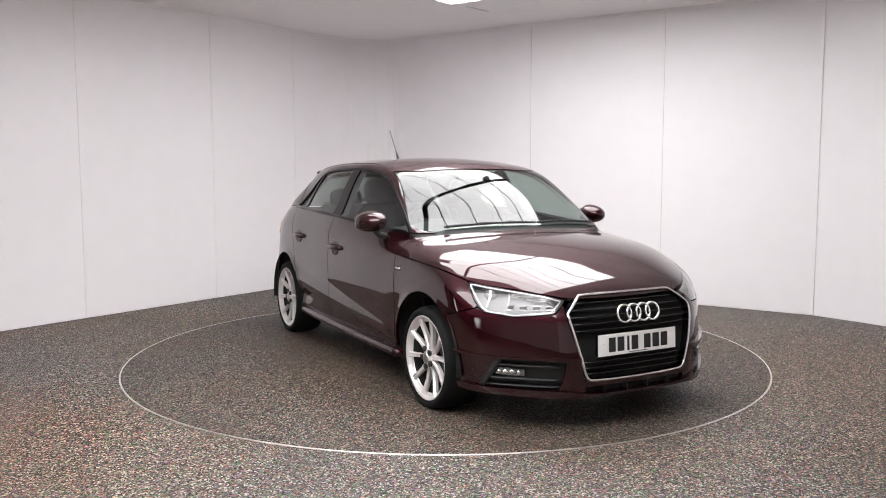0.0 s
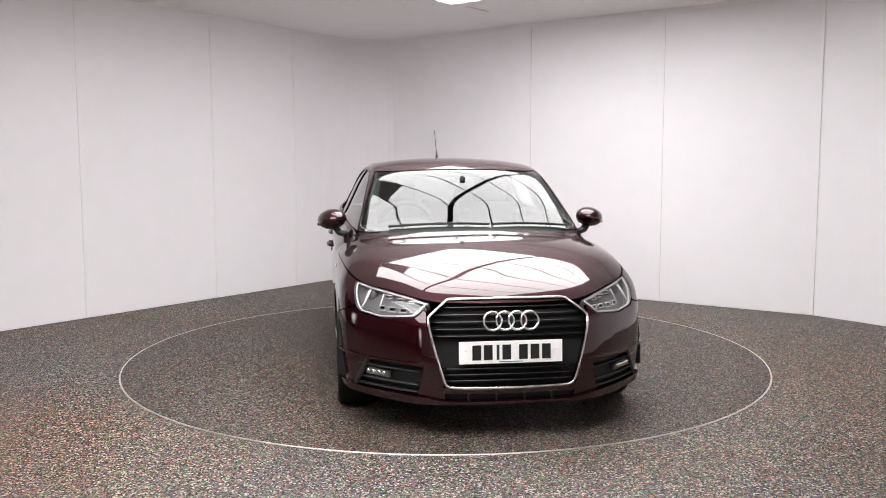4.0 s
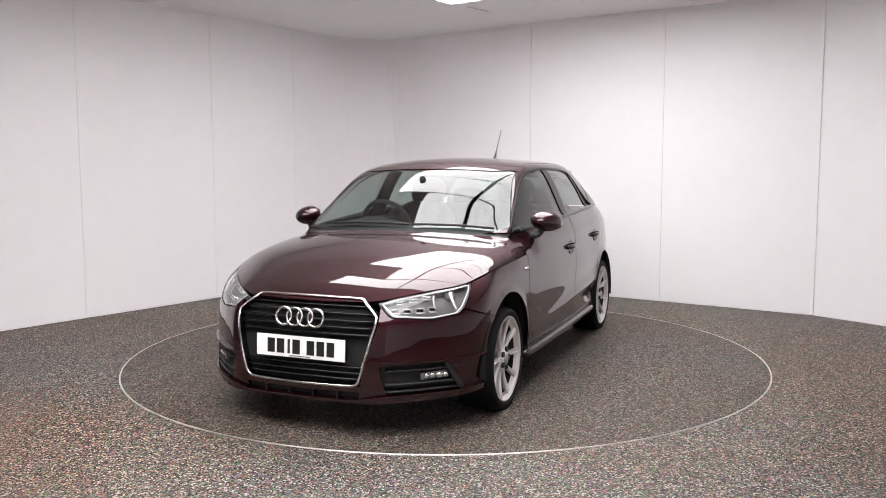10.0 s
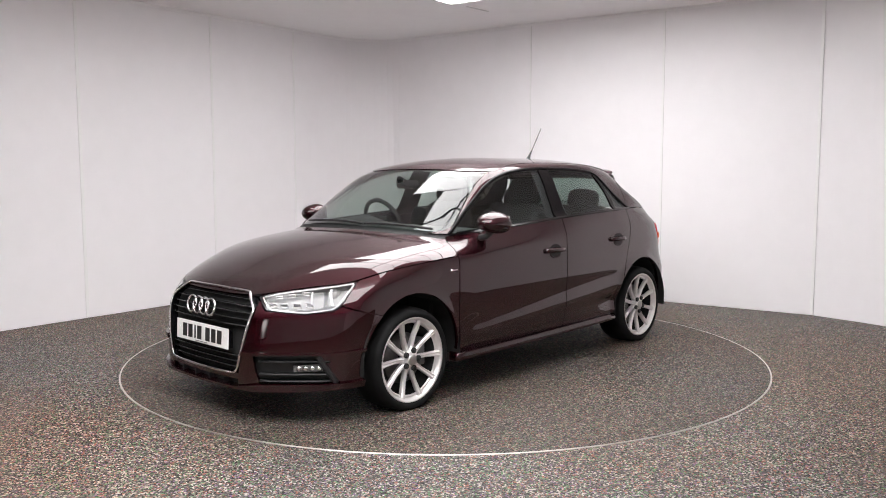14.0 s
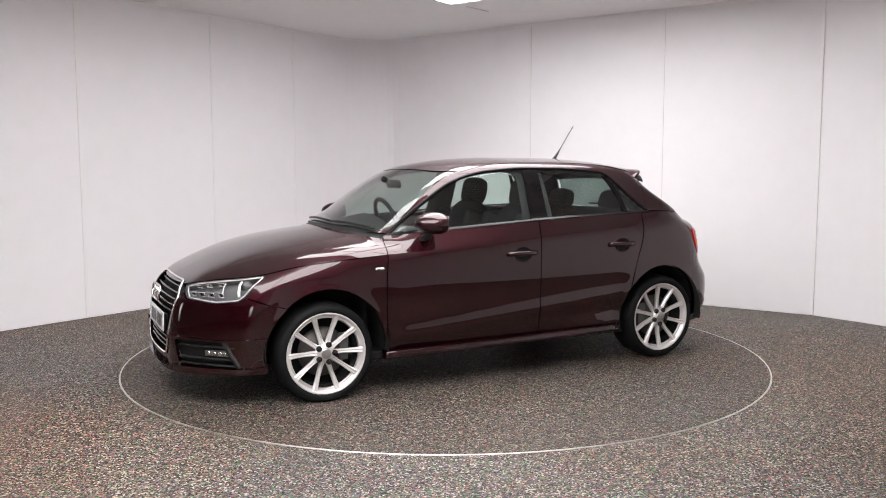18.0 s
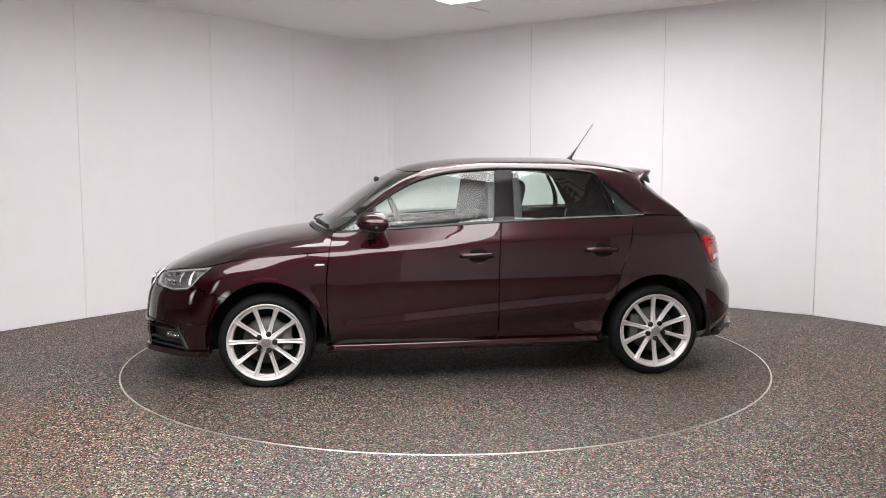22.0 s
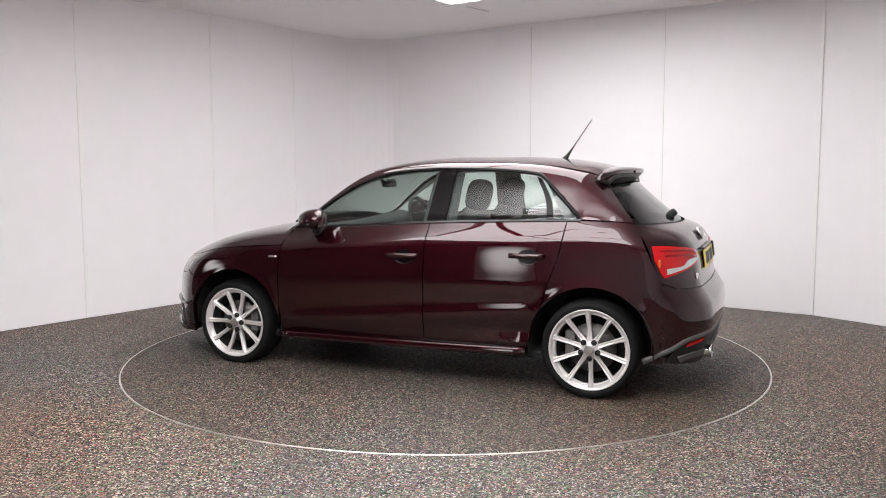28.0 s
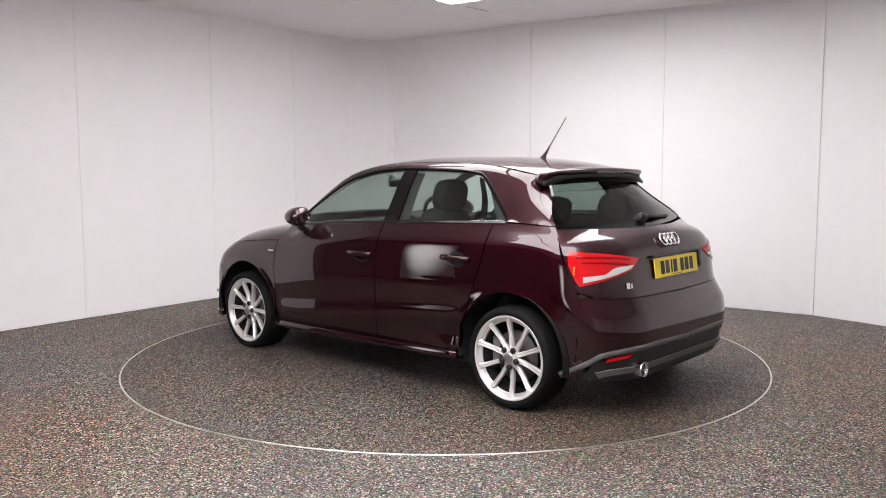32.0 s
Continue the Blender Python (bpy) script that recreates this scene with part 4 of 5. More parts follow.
    for z in zs:
        order = np.argsort(right[:, 1])
        yw = float(np.interp(z, right[order, 1], right[order, 0])) - 0.012
        ys = np.linspace(-yw, yw, 15)
        pts = [(float(root(lambda r: form(r, y, z), 0.0, 2.4)) - 0.022, y, z) for y in ys]
        part("grille_slat", bm_mesh(tube(pts, 0.012, flat=0.45, n=8)), M_BLACK, CAR)
    # plain band behind the number plate
    part("plate_holder", box((0.03, 0.50, 0.105), pose(2.0, 0, 0.436), 0.006), M_BLACK, CAR)


def blank_rings(name, x, z, r, gap, parent, flat_rot):
    for k in range(4):
        y = (k - 1.5) * gap
        pts = [(0, y + r * math.cos(a), r * math.sin(a)) for a in np.linspace(0, 2 * math.pi, 41)[:-1]]
        M = pose(x, 0, z) @ flat_rot
        pts = [M @ Vector(p) for p in pts]
        part("badge_ring", bm_mesh(tube(pts, 0.0065, True, 8, up=[(1, 0, 0)] * 40)), M_CHROME, parent)


def plate(name, m, mat, label, w=0.52, h=0.111):
    """Number plate with plain bars for its characters, lying in its local yz plane and facing +x."""
    bm = box((0.006, w, h), m, 0.002)
    p = part(name, bm, mat, CAR, label)
    for y, bw in ((-0.172, 0.044), (-0.115, 0.044), (-0.066, 0.014), (-0.022, 0.044), (0.062, 0.044), (0.120, 0.044), (0.178, 0.044)):
        part("plate_bar", box((0.002, bw, 0.074), m @ pose(0.0035, y, 0), 0.0006), M_INK, p)
    for y in (-0.225, 0.225):
        part("plate_screw", lathe([(0.0001, 0.006), (0.005, 0.0055), (0.006, 0.003)], 12, "z"), mat, p).matrix_local = m @ pose(0, y, 0.012, 0, 90, 0)
    part("plate_maker_mark", box((0.002, 0.12, 0.004), m @ pose(0.0035, 0.0, -0.047)), M_GREYPL, p)
    return p


def headlamps():
    # lens skin, dark housing behind it and the bright reflectors
    o = spline([to_params("front", s) for s in HEADLAMP + HEADLAMP[:1]], 81, False)[:-1]
    c = o.mean(0)
    v = np.linspace(1, 0.02, 12)[None, :, None]
    Q = c + (o[:, None] - c) * v
    P = lift("front", Q[..., 0], Q[..., 1])
    N = normals(P)
    lens = both("headlamp", grid_mesh("headlamp", P - N * 0.001, N, 0, True), M_LENS, "clear headlamp with bright daytime strip")
    for l in lens:
        l.visible_shadow = False
    B = P - N * 0.05
    for l, mir in zip(lens, (False, True)):
        me = grid_mesh("housing", B, N, 0, True)
        part("housing", flip(me) if mir else me, M_LAMPHOUSE, l)
        rim = np.stack([P[:, 0] - N[:, 0] * 0.002, B[:, 0]], 1)
        me = grid_mesh("housing_wall", rim, N[:, :2], 0, True)
        part("housing_wall", flip(me) if mir else me, M_LAMPHOUSE, l)
        # bright strip round the lamp, wider along the outer end
        Qs = c + (o - c) * 0.93
        S = lift("front", Qs[:, 0], Qs[:, 1])
        S = S - normals(S) * 0.010
        me = bm_mesh(tube(S.tolist(), 0.0048, True, 8))
        part("light_strip", flip(me) if mir else me, M_CLEARLENS, l, "clear daytime light strip")
        for ya, za, yb, zb, back, thick, mat in ((0.672, 0.704, 0.716, 0.622, 0.016, 0.009, M_CLEARLENS), (0.606, 0.694, 0.630, 0.632, 0.020, 0.004, M_SATINALU)):
            S = [(float(root(lambda r: form(r, y, z), 0.0, 2.4)) - back, y, z) for y, z in zip(np.linspace(ya, yb, 9), np.linspace(za, zb, 9))]
            me = bm_mesh(tube(S, thick, False, 8, flat=0.6))
            part("upright_strip", flip(me) if mir else me, mat, l)
        # two rows of small framed chambers
        for yy, zz, ww, hh in ((0.470, 0.626, 0.040, 0.020), (0.520, 0.625, 0.042, 0.022), (0.572, 0.625, 0.044, 0.024), (0.620, 0.627, 0.036, 0.024), (0.480, 0.664, 0.040, 0.012), (0.530, 0.672, 0.042, 0.014), (0.585, 0.682, 0.044, 0.016)):
            x = float(root(lambda r: form(r, yy, zz), 0.0, 2.4)) - 0.030
            M = pose(x, yy, zz, 0, 0, 36)
            ring = [M @ Vector(p) for p in ((0, -ww / 2, -hh / 2), (0, ww / 2, -hh / 2), (0, ww / 2 - 0.006, hh / 2), (0, -ww / 2 - 0.006, hh / 2))]
            me = bm_mesh(tube(ring, 0.0032, True, 6))
            part("reflector", flip(me) if mir else me, M_CLEARLENS, l)
            me = bm_mesh(box((0.004, ww * 0.8, hh * 0.7), M @ pose(-0.008, -0.003, 0), 0.001))
            part("reflector_cell", flip(me) if mir else me, M_BLACK, l)
        x = 1.655
        bm = lathe([(0.0001, 0.02), (0.02, 0.016), (0.030, 0.0), (0.032, -0.03)], 24, "z")
        bm.transform(pose(x - 0.02, 0.660, 0.676, 0, 90, 25))
        me = bm_mesh(bm)
        part("projector", flip(me) if mir else me, M_GREYPL, l, "dark projector lens")


def joined(name, meshes):
    bm = bmesh.new()
    for m in meshes:
        bm.from_mesh(m)
    me = bpy.data.meshes.new(name)
    bm.to_mesh(me)
    bm.free()
    return me


def rear_end():
    # tailgate round a recess for the number plate; the lamps sit in it
    edge = [("yz", 0.70, 0.662), ("xz", -1.664, 0.685), ("xz", -1.605, 0.80), ("xz", -1.537, 0.945), ("xz", -1.489, 1.016)]
    ep = np.array([to_params("hatch", q) for q in edge])

    def at(z, sg=1):
        a = float(np.interp(z, ep[:, 1], ep[:, 0]))
        return (sg * a, z)
    M = []
    for lo, hi, ya, yb, nv in ((None, 0.740, None, None, 9), (0.740, 0.826, 0.245, None, 8), (0.740, 0.826, None, -0.245, 8), (0.826, None, None, None, 14)):
        zl, zh = lo or 0.655, hi or 1.010
        u = np.linspace(-1, 1, 49 if (ya is None and yb is None) else 17)
        G = np.zeros((len(u), nv, 2))
        for j, k in enumerate(np.linspace(0, 1, nv)):
            for i, w in enumerate(u):
                bl = 0.655 - 0.012 * (1 - w * w) if lo is None else zl
                th_ = 1.010 - 0.012 * (1 - w * w) if hi is None else zh
                z = bl + (th_ - bl) * k
                e = at(z)[0]
                if ya is None and yb is None:
                    a = e * w
                else:
                    a0 = to_params("hatch", ("yz", 0.245, z))[0]
                    a = (a0 + (e - a0) * (w + 1) / 2) * (1 if ya is not None else -1)
                G[i, j] = (a, z)
        P = lift("hatch", G[..., 0], G[..., 1])
        M.append(grid_mesh("tailgate", P, normals(P), 0.0))
    part("tailgate", joined("tailgate", M), M_PAINT, CAR, "maroon tailgate")
    P, N = patch_points("hatch", [("yz", -0.25, 0.735), ("yz", 0.0, 0.735), ("yz", 0.25, 0.735)], [("yz", 0.25, 0.735), ("yz", 0.25, 0.831)], [("yz", -0.25, 0.831), ("yz", 0.0, 0.831), ("yz", 0.25, 0.831)], [("yz", -0.25, 0.735), ("yz", -0.25, 0.831)], 20, 6, "", -0.042)
    part("plate_recess", grid_mesh("plate_recess", P, -N, 0.044), M_PAINT, CAR)
    # rear bumper
    panel("rear_bumper", "rear",
          [("xz", -1.592, 0.225), ("xz", -1.68, 0.230), ("yz", 0.765, 0.250), ("yz", 0.742, 0.335), ("yz", 0.69, 0.380), ("yz", 0.44, 0.406), ("yz", 0.0, 0.398)],
          [("yz", 0.0, 0.398), ("yz", 0.0, 0.636)],
          [("xz", -1.562, 0.498), ("xz", -1.628, 0.604), ("xz", -1.664, 0.678), ("yz", 0.70, 0.654), ("yz", 0.5, 0.645), ("yz", 0.0, 0.636)],
          [("xz", -1.592, 0.225), ("xz", -1.607, 0.36), ("xz", -1.562, 0.498)], 56, 20, sharp="r", label="maroon rear bumper")
    panel("diffuser", "rear", [("yz", 0.745, 0.225), ("yz", 0.55, 0.205), ("yz", 0.0, 0.20)], [("yz", 0.0, 0.20), ("yz", 0.0, 0.392)],
          [("yz", 0.72, 0.350), ("yz", 0.60, 0.380), ("yz", 0.0, 0.392)], [("yz", 0.745, 0.225), ("yz", 0.72, 0.350)], 24, 10, M_SATIN, off=-0.014, label="black rear diffuser")
    panel("diffuser_lip", "rear", [("yz", 0.70, 0.232), ("yz", 0.60, 0.250), ("yz", 0.0, 0.262)], [("yz", 0.0, 0.262), ("yz", 0.0, 0.292)],
          [("yz", 0.72, 0.262), ("yz", 0.60, 0.282), ("yz", 0.0, 0.292)], [("yz", 0.70, 0.232), ("yz", 0.72, 0.262)], 24, 4, M_GREYPL, off=-0.002, label="grey blade of the diffuser")
    sp = spline([to_params("rear", q) for q in (("yz", 0.772, 0.232), ("yz", 0.748, 0.312), ("yz", 0.71, 0.358), ("yz", 0.62, 0.378), ("yz", 0.44, 0.390), ("yz", 0.0, 0.384))], 48)
    P = lift("rear", sp[:, 0], sp[:, 1])
    N = normals(P)
    both("diffuser_trim", bm_mesh(tube((P - N * 0.004).tolist(), 0.018, flat=0.4, up=N.tolist())), M_GREYPL, "grey diffuser surround")
    P, N = patch_points("rear", [("yz", 0.690, 0.320), ("yz", 0.57, 0.338)], [("yz", 0.57, 0.338), ("yz", 0.555, 0.358)], [("yz", 0.680, 0.342), ("yz", 0.555, 0.358)], [("yz", 0.690, 0.320), ("yz", 0.680, 0.342)], 8, 4, "", -0.006)
    both("reflector", grid_mesh("reflector", P, N, 0.012), M_RED, "red rear reflector")
    # rear window
    o = panel("tailgate_window", "hatch", [("yz", -0.655, 1.026), ("yz", -0.4, 1.012), ("yz", 0.0, 1.006), ("yz", 0.4, 1.012), ("yz", 0.655, 1.026)], [("yz", 0.655, 1.026), ("xz", -1.413, 1.11), ("xz", -1.333, 1.20), ("xz", -1.252, 1.290)],
              [("xz", -1.252, 1.290), ("yz", 0.3, 1.310), ("yz", 0.0, 1.315), ("yz", -0.3, 1.310), ("-xz", -1.252, 1.290)][::-1], [("yz", -0.655, 1.026), ("-xz", -1.413, 1.11), ("-xz", -1.333, 1.20), ("-xz", -1.252, 1.290)], 25, 16, M_REARGLASS, 0, False, off=-0.004, label="tinted rear window")
    o.visible_shadow = False
    panel("glass_band", "hatch", [("yz", -0.56, 1.232), ("yz", -0.3, 1.246), ("yz", 0.0, 1.250), ("yz", 0.3, 1.246), ("yz", 0.56, 1.232)], [("yz", 0.56, 1.232), ("yz", 0.54, 1.285)],
          [("yz", -0.54, 1.285), ("yz", -0.3, 1.303), ("yz", 0.0, 1.308), ("yz", 0.3, 1.303), ("yz", 0.54, 1.285)], [("yz", -0.56, 1.232), ("yz", -0.54, 1.285)], 25, 5, M_BLACK, 0.0, False, off=0.004, label="black band above the rear window")
    # roof spoiler
    bm = bmesh.new()
    prof = []
    for y in np.linspace(-0.56, 0.56, 31):
        q = abs(y) / 0.56
        e = max(0.0, q - 0.82) / 0.18
        xe = -1.392 + 0.075 * q * q + 0.05 * e * e
        z = 1.334 - 0.014 * q * q - 0.012 * e
        xa = -1.233
        zf = float(root(lambda r: form(xa, y, r), 0.6, 1.8)) + 0.001
        prof.append([(xa, y, zf), (0.5 * (xa + xe), y, 0.5 * (zf + z) + 0.005), (xe, y, z), (xe - 0.005, y, z - 0.009), (xe + 0.006, y, z - 0.026), (-1.33 + 0.03 * q, y, z - 0.042), (-1.25, y, z - 0.050)])
    rows = [[bm.verts.new(p) for p in r] for r in prof]
    for a, b in zip(rows, rows[1:]):
        for i in range(6):
            bm.faces.new((a[i], a[i + 1], b[i + 1], b[i]))
    bm.faces.new(rows[0]), bm.faces.new(rows[-1][::-1])
    sp_ob = part("roof_spoiler", smooth_bm(bm), M_PAINT, CAR, "maroon roof spoiler over the rear window")
    # black lining under the spoiler, reaching down to the glass
    bm = bmesh.new()
    rows = []
    for r in prof:
        rows.append([bm.verts.new((x, y, z)) for x, y, z in ((r[4][0] + 0.004, r[4][1] * 1.004, r[4][2] - 0.003), (r[5][0], r[5][1] * 1.004, r[5][2] - 0.010), (r[6][0] - 0.055, r[6][1] * 1.004, r[6][2] - 0.024), (r[6][0] + 0.01, r[6][1] * 1.004, r[6][2] + 0.004), (r[5][0] + 0.02, r[5][1] * 1.004, r[5][2] + 0.012))])
    for a, b in zip(rows, rows[1:]):
        for i in range(5):
            bm.faces.new((a[i], a[(i + 1) % 5], b[(i + 1) % 5], b[i]))
    bm.faces.new(rows[0]), bm.faces.new(rows[-1][::-1])
    part("spoiler_lining", smooth_bm(bm), M_SATIN, sp_ob, "black lining under the spoiler")
    part("brake_light", box((0.012, 0.30, 0.016), pose(-1.388, 0, 1.314), 0.003), M_BRAKE, CAR, "dark red high brake light")


def tail_lamps():
    out = [("yz", 0.385, 0.850), ("yz", 0.50, 0.868), ("yz", 0.62, 0.886), ("yz", 0.725, 0.896), ("xz", -1.594, 0.896), ("xz", -1.612, 0.82), ("xz", -1.650, 0.742), ("xz", -1.668, 0.716), ("yz", 0.63, 0.752), ("yz", 0.48, 0.792)]
    o = spline([to_params("rear", s) for s in out + out[:1]], 91, False)[:-1]
    c = o.mean(0)
    v = np.linspace(1, 0.02, 12)[None, :, None]
    Q = c + (o[:, None] - c) * v
    P = lift("rear", Q[..., 0], Q[..., 1])
    N = normals(P)
    lamps = both("tail_lamp", grid_mesh("tail_lamp", P + N * 0.004, N, 0.03, True), M_RED, "red tail lamp with a clear lower strip")
    for l, mir in zip(lamps, (False, True)):
        P2, N2 = patch_points("rear", [("yz", 0.738, 0.736), ("yz", 0.62, 0.765), ("yz", 0.475, 0.803)], [("yz", 0.475, 0.803), ("yz", 0.45, 0.818)],
                              [("yz", 0.735, 0.768), ("yz", 0.64, 0.780), ("yz", 0.58, 0.812), ("yz", 0.45, 0.820)], [("yz", 0.738, 0.736), ("yz", 0.735, 0.768)], 18, 5, "", 0.007)
        me = grid_mesh("clear_strip", P2, N2, 0.004)
        part("clear_strip", flip(me) if mir else me, M_CLEARLENS, l, "clear white lens strip")
        for k, z in enumerate((0.862, 0.834)):
            sp = spline([to_params("rear", q) for q in (("yz", 0.745 - 0.012 * k, z + 0.008), ("yz", 0.62, z + 0.004), ("yz", 0.47 + 0.02 * k, z - 0.010))], 14)
            S = lift("rear", sp[:, 0], sp[:, 1])
            me = bm_mesh(tube((S + normals(S) * 0.004).tolist(), 0.006, n=6, flat=0.5, up=normals(S).tolist()))
            part("lamp_band", flip(me) if mir else me, M_REDDARK, l)
        me = bm_mesh(smooth_bm(box((0.012, 0.02, 0.045), pose(-1.640, 0.762, 0.800, 0, 0, 30), 0.004)))
        part("indicator", flip(me) if mir else me, M_AMBER, l, "amber indicator")


body_sides()
body_top()
side_glass()
nose()
headlamps()
rear_end()
tail_lamps()
plate("number_plate", pose(2.022, 0, 0.437, 0, -3, 0), M_PLATEW, "white front number plate with black characters")
blank_rings("badge", 2.022, 0.592, 0.0445, 0.062, CAR, pose(0, 0, 0, 0, -12, 0))
# ---- wheels, underside, cabin ----
def wheel(x, side, turn):
    """A ten-spoke alloy wheel with its tyre; y points outwards in its own space."""
    w = part("wheel", lathe([(0.058, -0.045), (0.050, -0.02), (0.030, -0.010), (0.0001, -0.008)], 32), M_RIM, CAR, "ten-spoke silver alloy wheel")
    tyre = lathe([(0.228, -0.205), (0.245, -0.222), (0.277, -0.220), (0.288, -0.200), (0.2905, -0.17), (0.292, -0.11), (0.2905, -0.05), (0.287, -0.024), (0.279, -0.006), (0.264, 0.004), (0.250, 0.006), (0.240, 0.000), (0.236, -0.012), (0.228, -0.02)], 72)
    for v in tyre.verts:      # tread blocks on the shoulders
        if 0.2865 < math.hypot(v.co.x, v.co.z) < 0.2895 and int(math.degrees(math.atan2(v.co.z, v.co.x)) // 5) % 2:
            v.co.x, v.co.z = v.co.x * 0.978, v.co.z * 0.978
    for v in tyre.verts:      # flattened where it stands, bulging a little above
        low = -HUBZ[x] - v.co.z
        if low > -0.02:
            v.co.y += 0.006 * (1 if v.co.y > -0.1 else -1)
        if low > 0:
            v.co.z = -HUBZ[x]
    part("tyre", tyre, M_RUBBER, w, "black low-profile tyre")
    part("rim", lathe([(0.203, -0.19), (0.203, -0.036), (0.206, -0.026), (0.2105, -0.024), (0.214, -0.030), (0.219, -0.030), (0.2235, -0.010), (0.228, -0.003), (0.235, 0.001), (0.2385, -0.001), (0.239, -0.010)], 72), M_RIM, w)
    for k in range(10):
        a = math.radians(36 * k + turn)
        bm = bmesh.new()
        rows = []
        for r, wd, y0, dp in ((0.045, 0.017, -0.022, 0.03), (0.075, 0.0135, -0.030, 0.028), (0.13, 0.0125, -0.028, 0.026), (0.19, 0.0145, -0.016, 0.026), (0.222, 0.019, -0.008, 0.022)):
            rows.append([bm.verts.new(v) for v in ((r, y0 - dp, -wd * 0.9), (r, y0 - 0.008, -wd), (r, y0, -wd * 0.55), (r, y0 - 0.0035, 0), (r, y0, wd * 0.55), (r, y0 - 0.008, wd), (r, y0 - dp, wd * 0.9))])
        for A, B in zip(rows, rows[1:]):
            for i in range(6):
                bm.faces.new((A[i], A[i + 1], B[i + 1], B[i]))
            bm.faces.new((A[6], A[0], B[0], B[6]))
        bm.faces.new(rows[0]), bm.faces.new(rows[-1][::-1])
        bm.transform(Matrix.Rotation(a, 4, "Y"))
        part("spoke", bm, M_RIM, w)
    for k in range(5):
        a = -math.radians(72 * k + turn)
        c = lathe([(0.0165, -0.030), (0.0165, -0.0195), (0.012, -0.0185), (0.012, -0.026), (0.0085, -0.026), (0.0085, -0.018), (0.0001, -0.018)], 16)
        c.transform(Matrix.Translation((0.052 * math.cos(a), 0.012, 0.052 * math.sin(a))))
        part("wheel_bolt", c, M_SATIN, w)
    part("hub_cap", lathe([(0.031, -0.012), (0.030, -0.005), (0.024, -0.003), (0.0001, -0.002)], 24), M_SATINALU, w)
    part("brake_disc", lathe([(0.04, -0.085), (0.145, -0.085), (0.145, -0.10), (0.04, -0.10)], 40), M_DISCBRAKE, w)
    bm = box((0.06, 0.05, 0.16), pose(-0.125 if x > 0 else 0.125, -0.085, 0.02, 0, 0, 0), 0.012)
    part("brake_caliper", bm, M_GREYPL, w)
    part("wheel_barrel", lathe([(0.204, -0.19), (0.20, -0.03), (0.196, -0.19)], 40), M_LINER, w)
    part("wheel_back", lathe([(0.0001, -0.14), (0.20, -0.14)], 32), M_LINER, w)
    if side > 0:
        w.matrix_local = pose(HUBX[x], YF, HUBZ[x])
    else:
        w.matrix_local = pose(HUBX[x], -YF, HUBZ[x], 0, 0, 180)
    return w


def liner(cx, r):
    """Dark arch lining: half barrel over the wheel, closed on the inner side."""
    bm = bmesh.new()
    prev = None
    for a in np.linspace(-8, 188, 27):
        c, s = math.cos(math.radians(a)), math.sin(math.radians(a))
        q = [bm.verts.new((cx + r * c, y, max(0.12, 0.298 + r * s))) for y in (0.50, 0.838)]
        if prev:
            bm.faces.new((prev[0], prev[1], q[1], q[0]))
        prev = q
    bm2 = bm_mesh(bm)
    both("arch_liner", bm2, M_LINER)
    both("arch_wall", bm_mesh(box((2 * r - 0.02, 0.02, 0.50), pose(cx, 0.52, 0.48))), M_LINER)


def underside():
    part("floor_pan", box((2.15, 1.50, 0.05), pose(-0.03, 0, 0.215), 0.01), M_LINER, CAR)
    part("front_tray", box((0.75, 1.02, 0.05), pose(1.50, 0, 0.20), 0.01), M_LINER, CAR)
    part("rear_tray", box((0.70, 1.02, 0.05), pose(-1.50, 0, 0.235), 0.01), M_LINER, CAR)
    part("bulkhead", box((0.03, 1.40, 0.62), pose(0.93, 0, 0.55)), M_LINER, CAR)
    part("rear_bulkhead", box((0.03, 1.1, 0.35), pose(-1.72, 0, 0.45)), M_LINER, CAR)
    for x in (AXF, AXR):
        part("axle", lathe([(0.0001, -0.75), (0.035, -0.75), (0.035, 0.75), (0.0001, 0.75)], 12), M_LINER, CAR).location = (HUBX[x], 0, HUBZ[x])


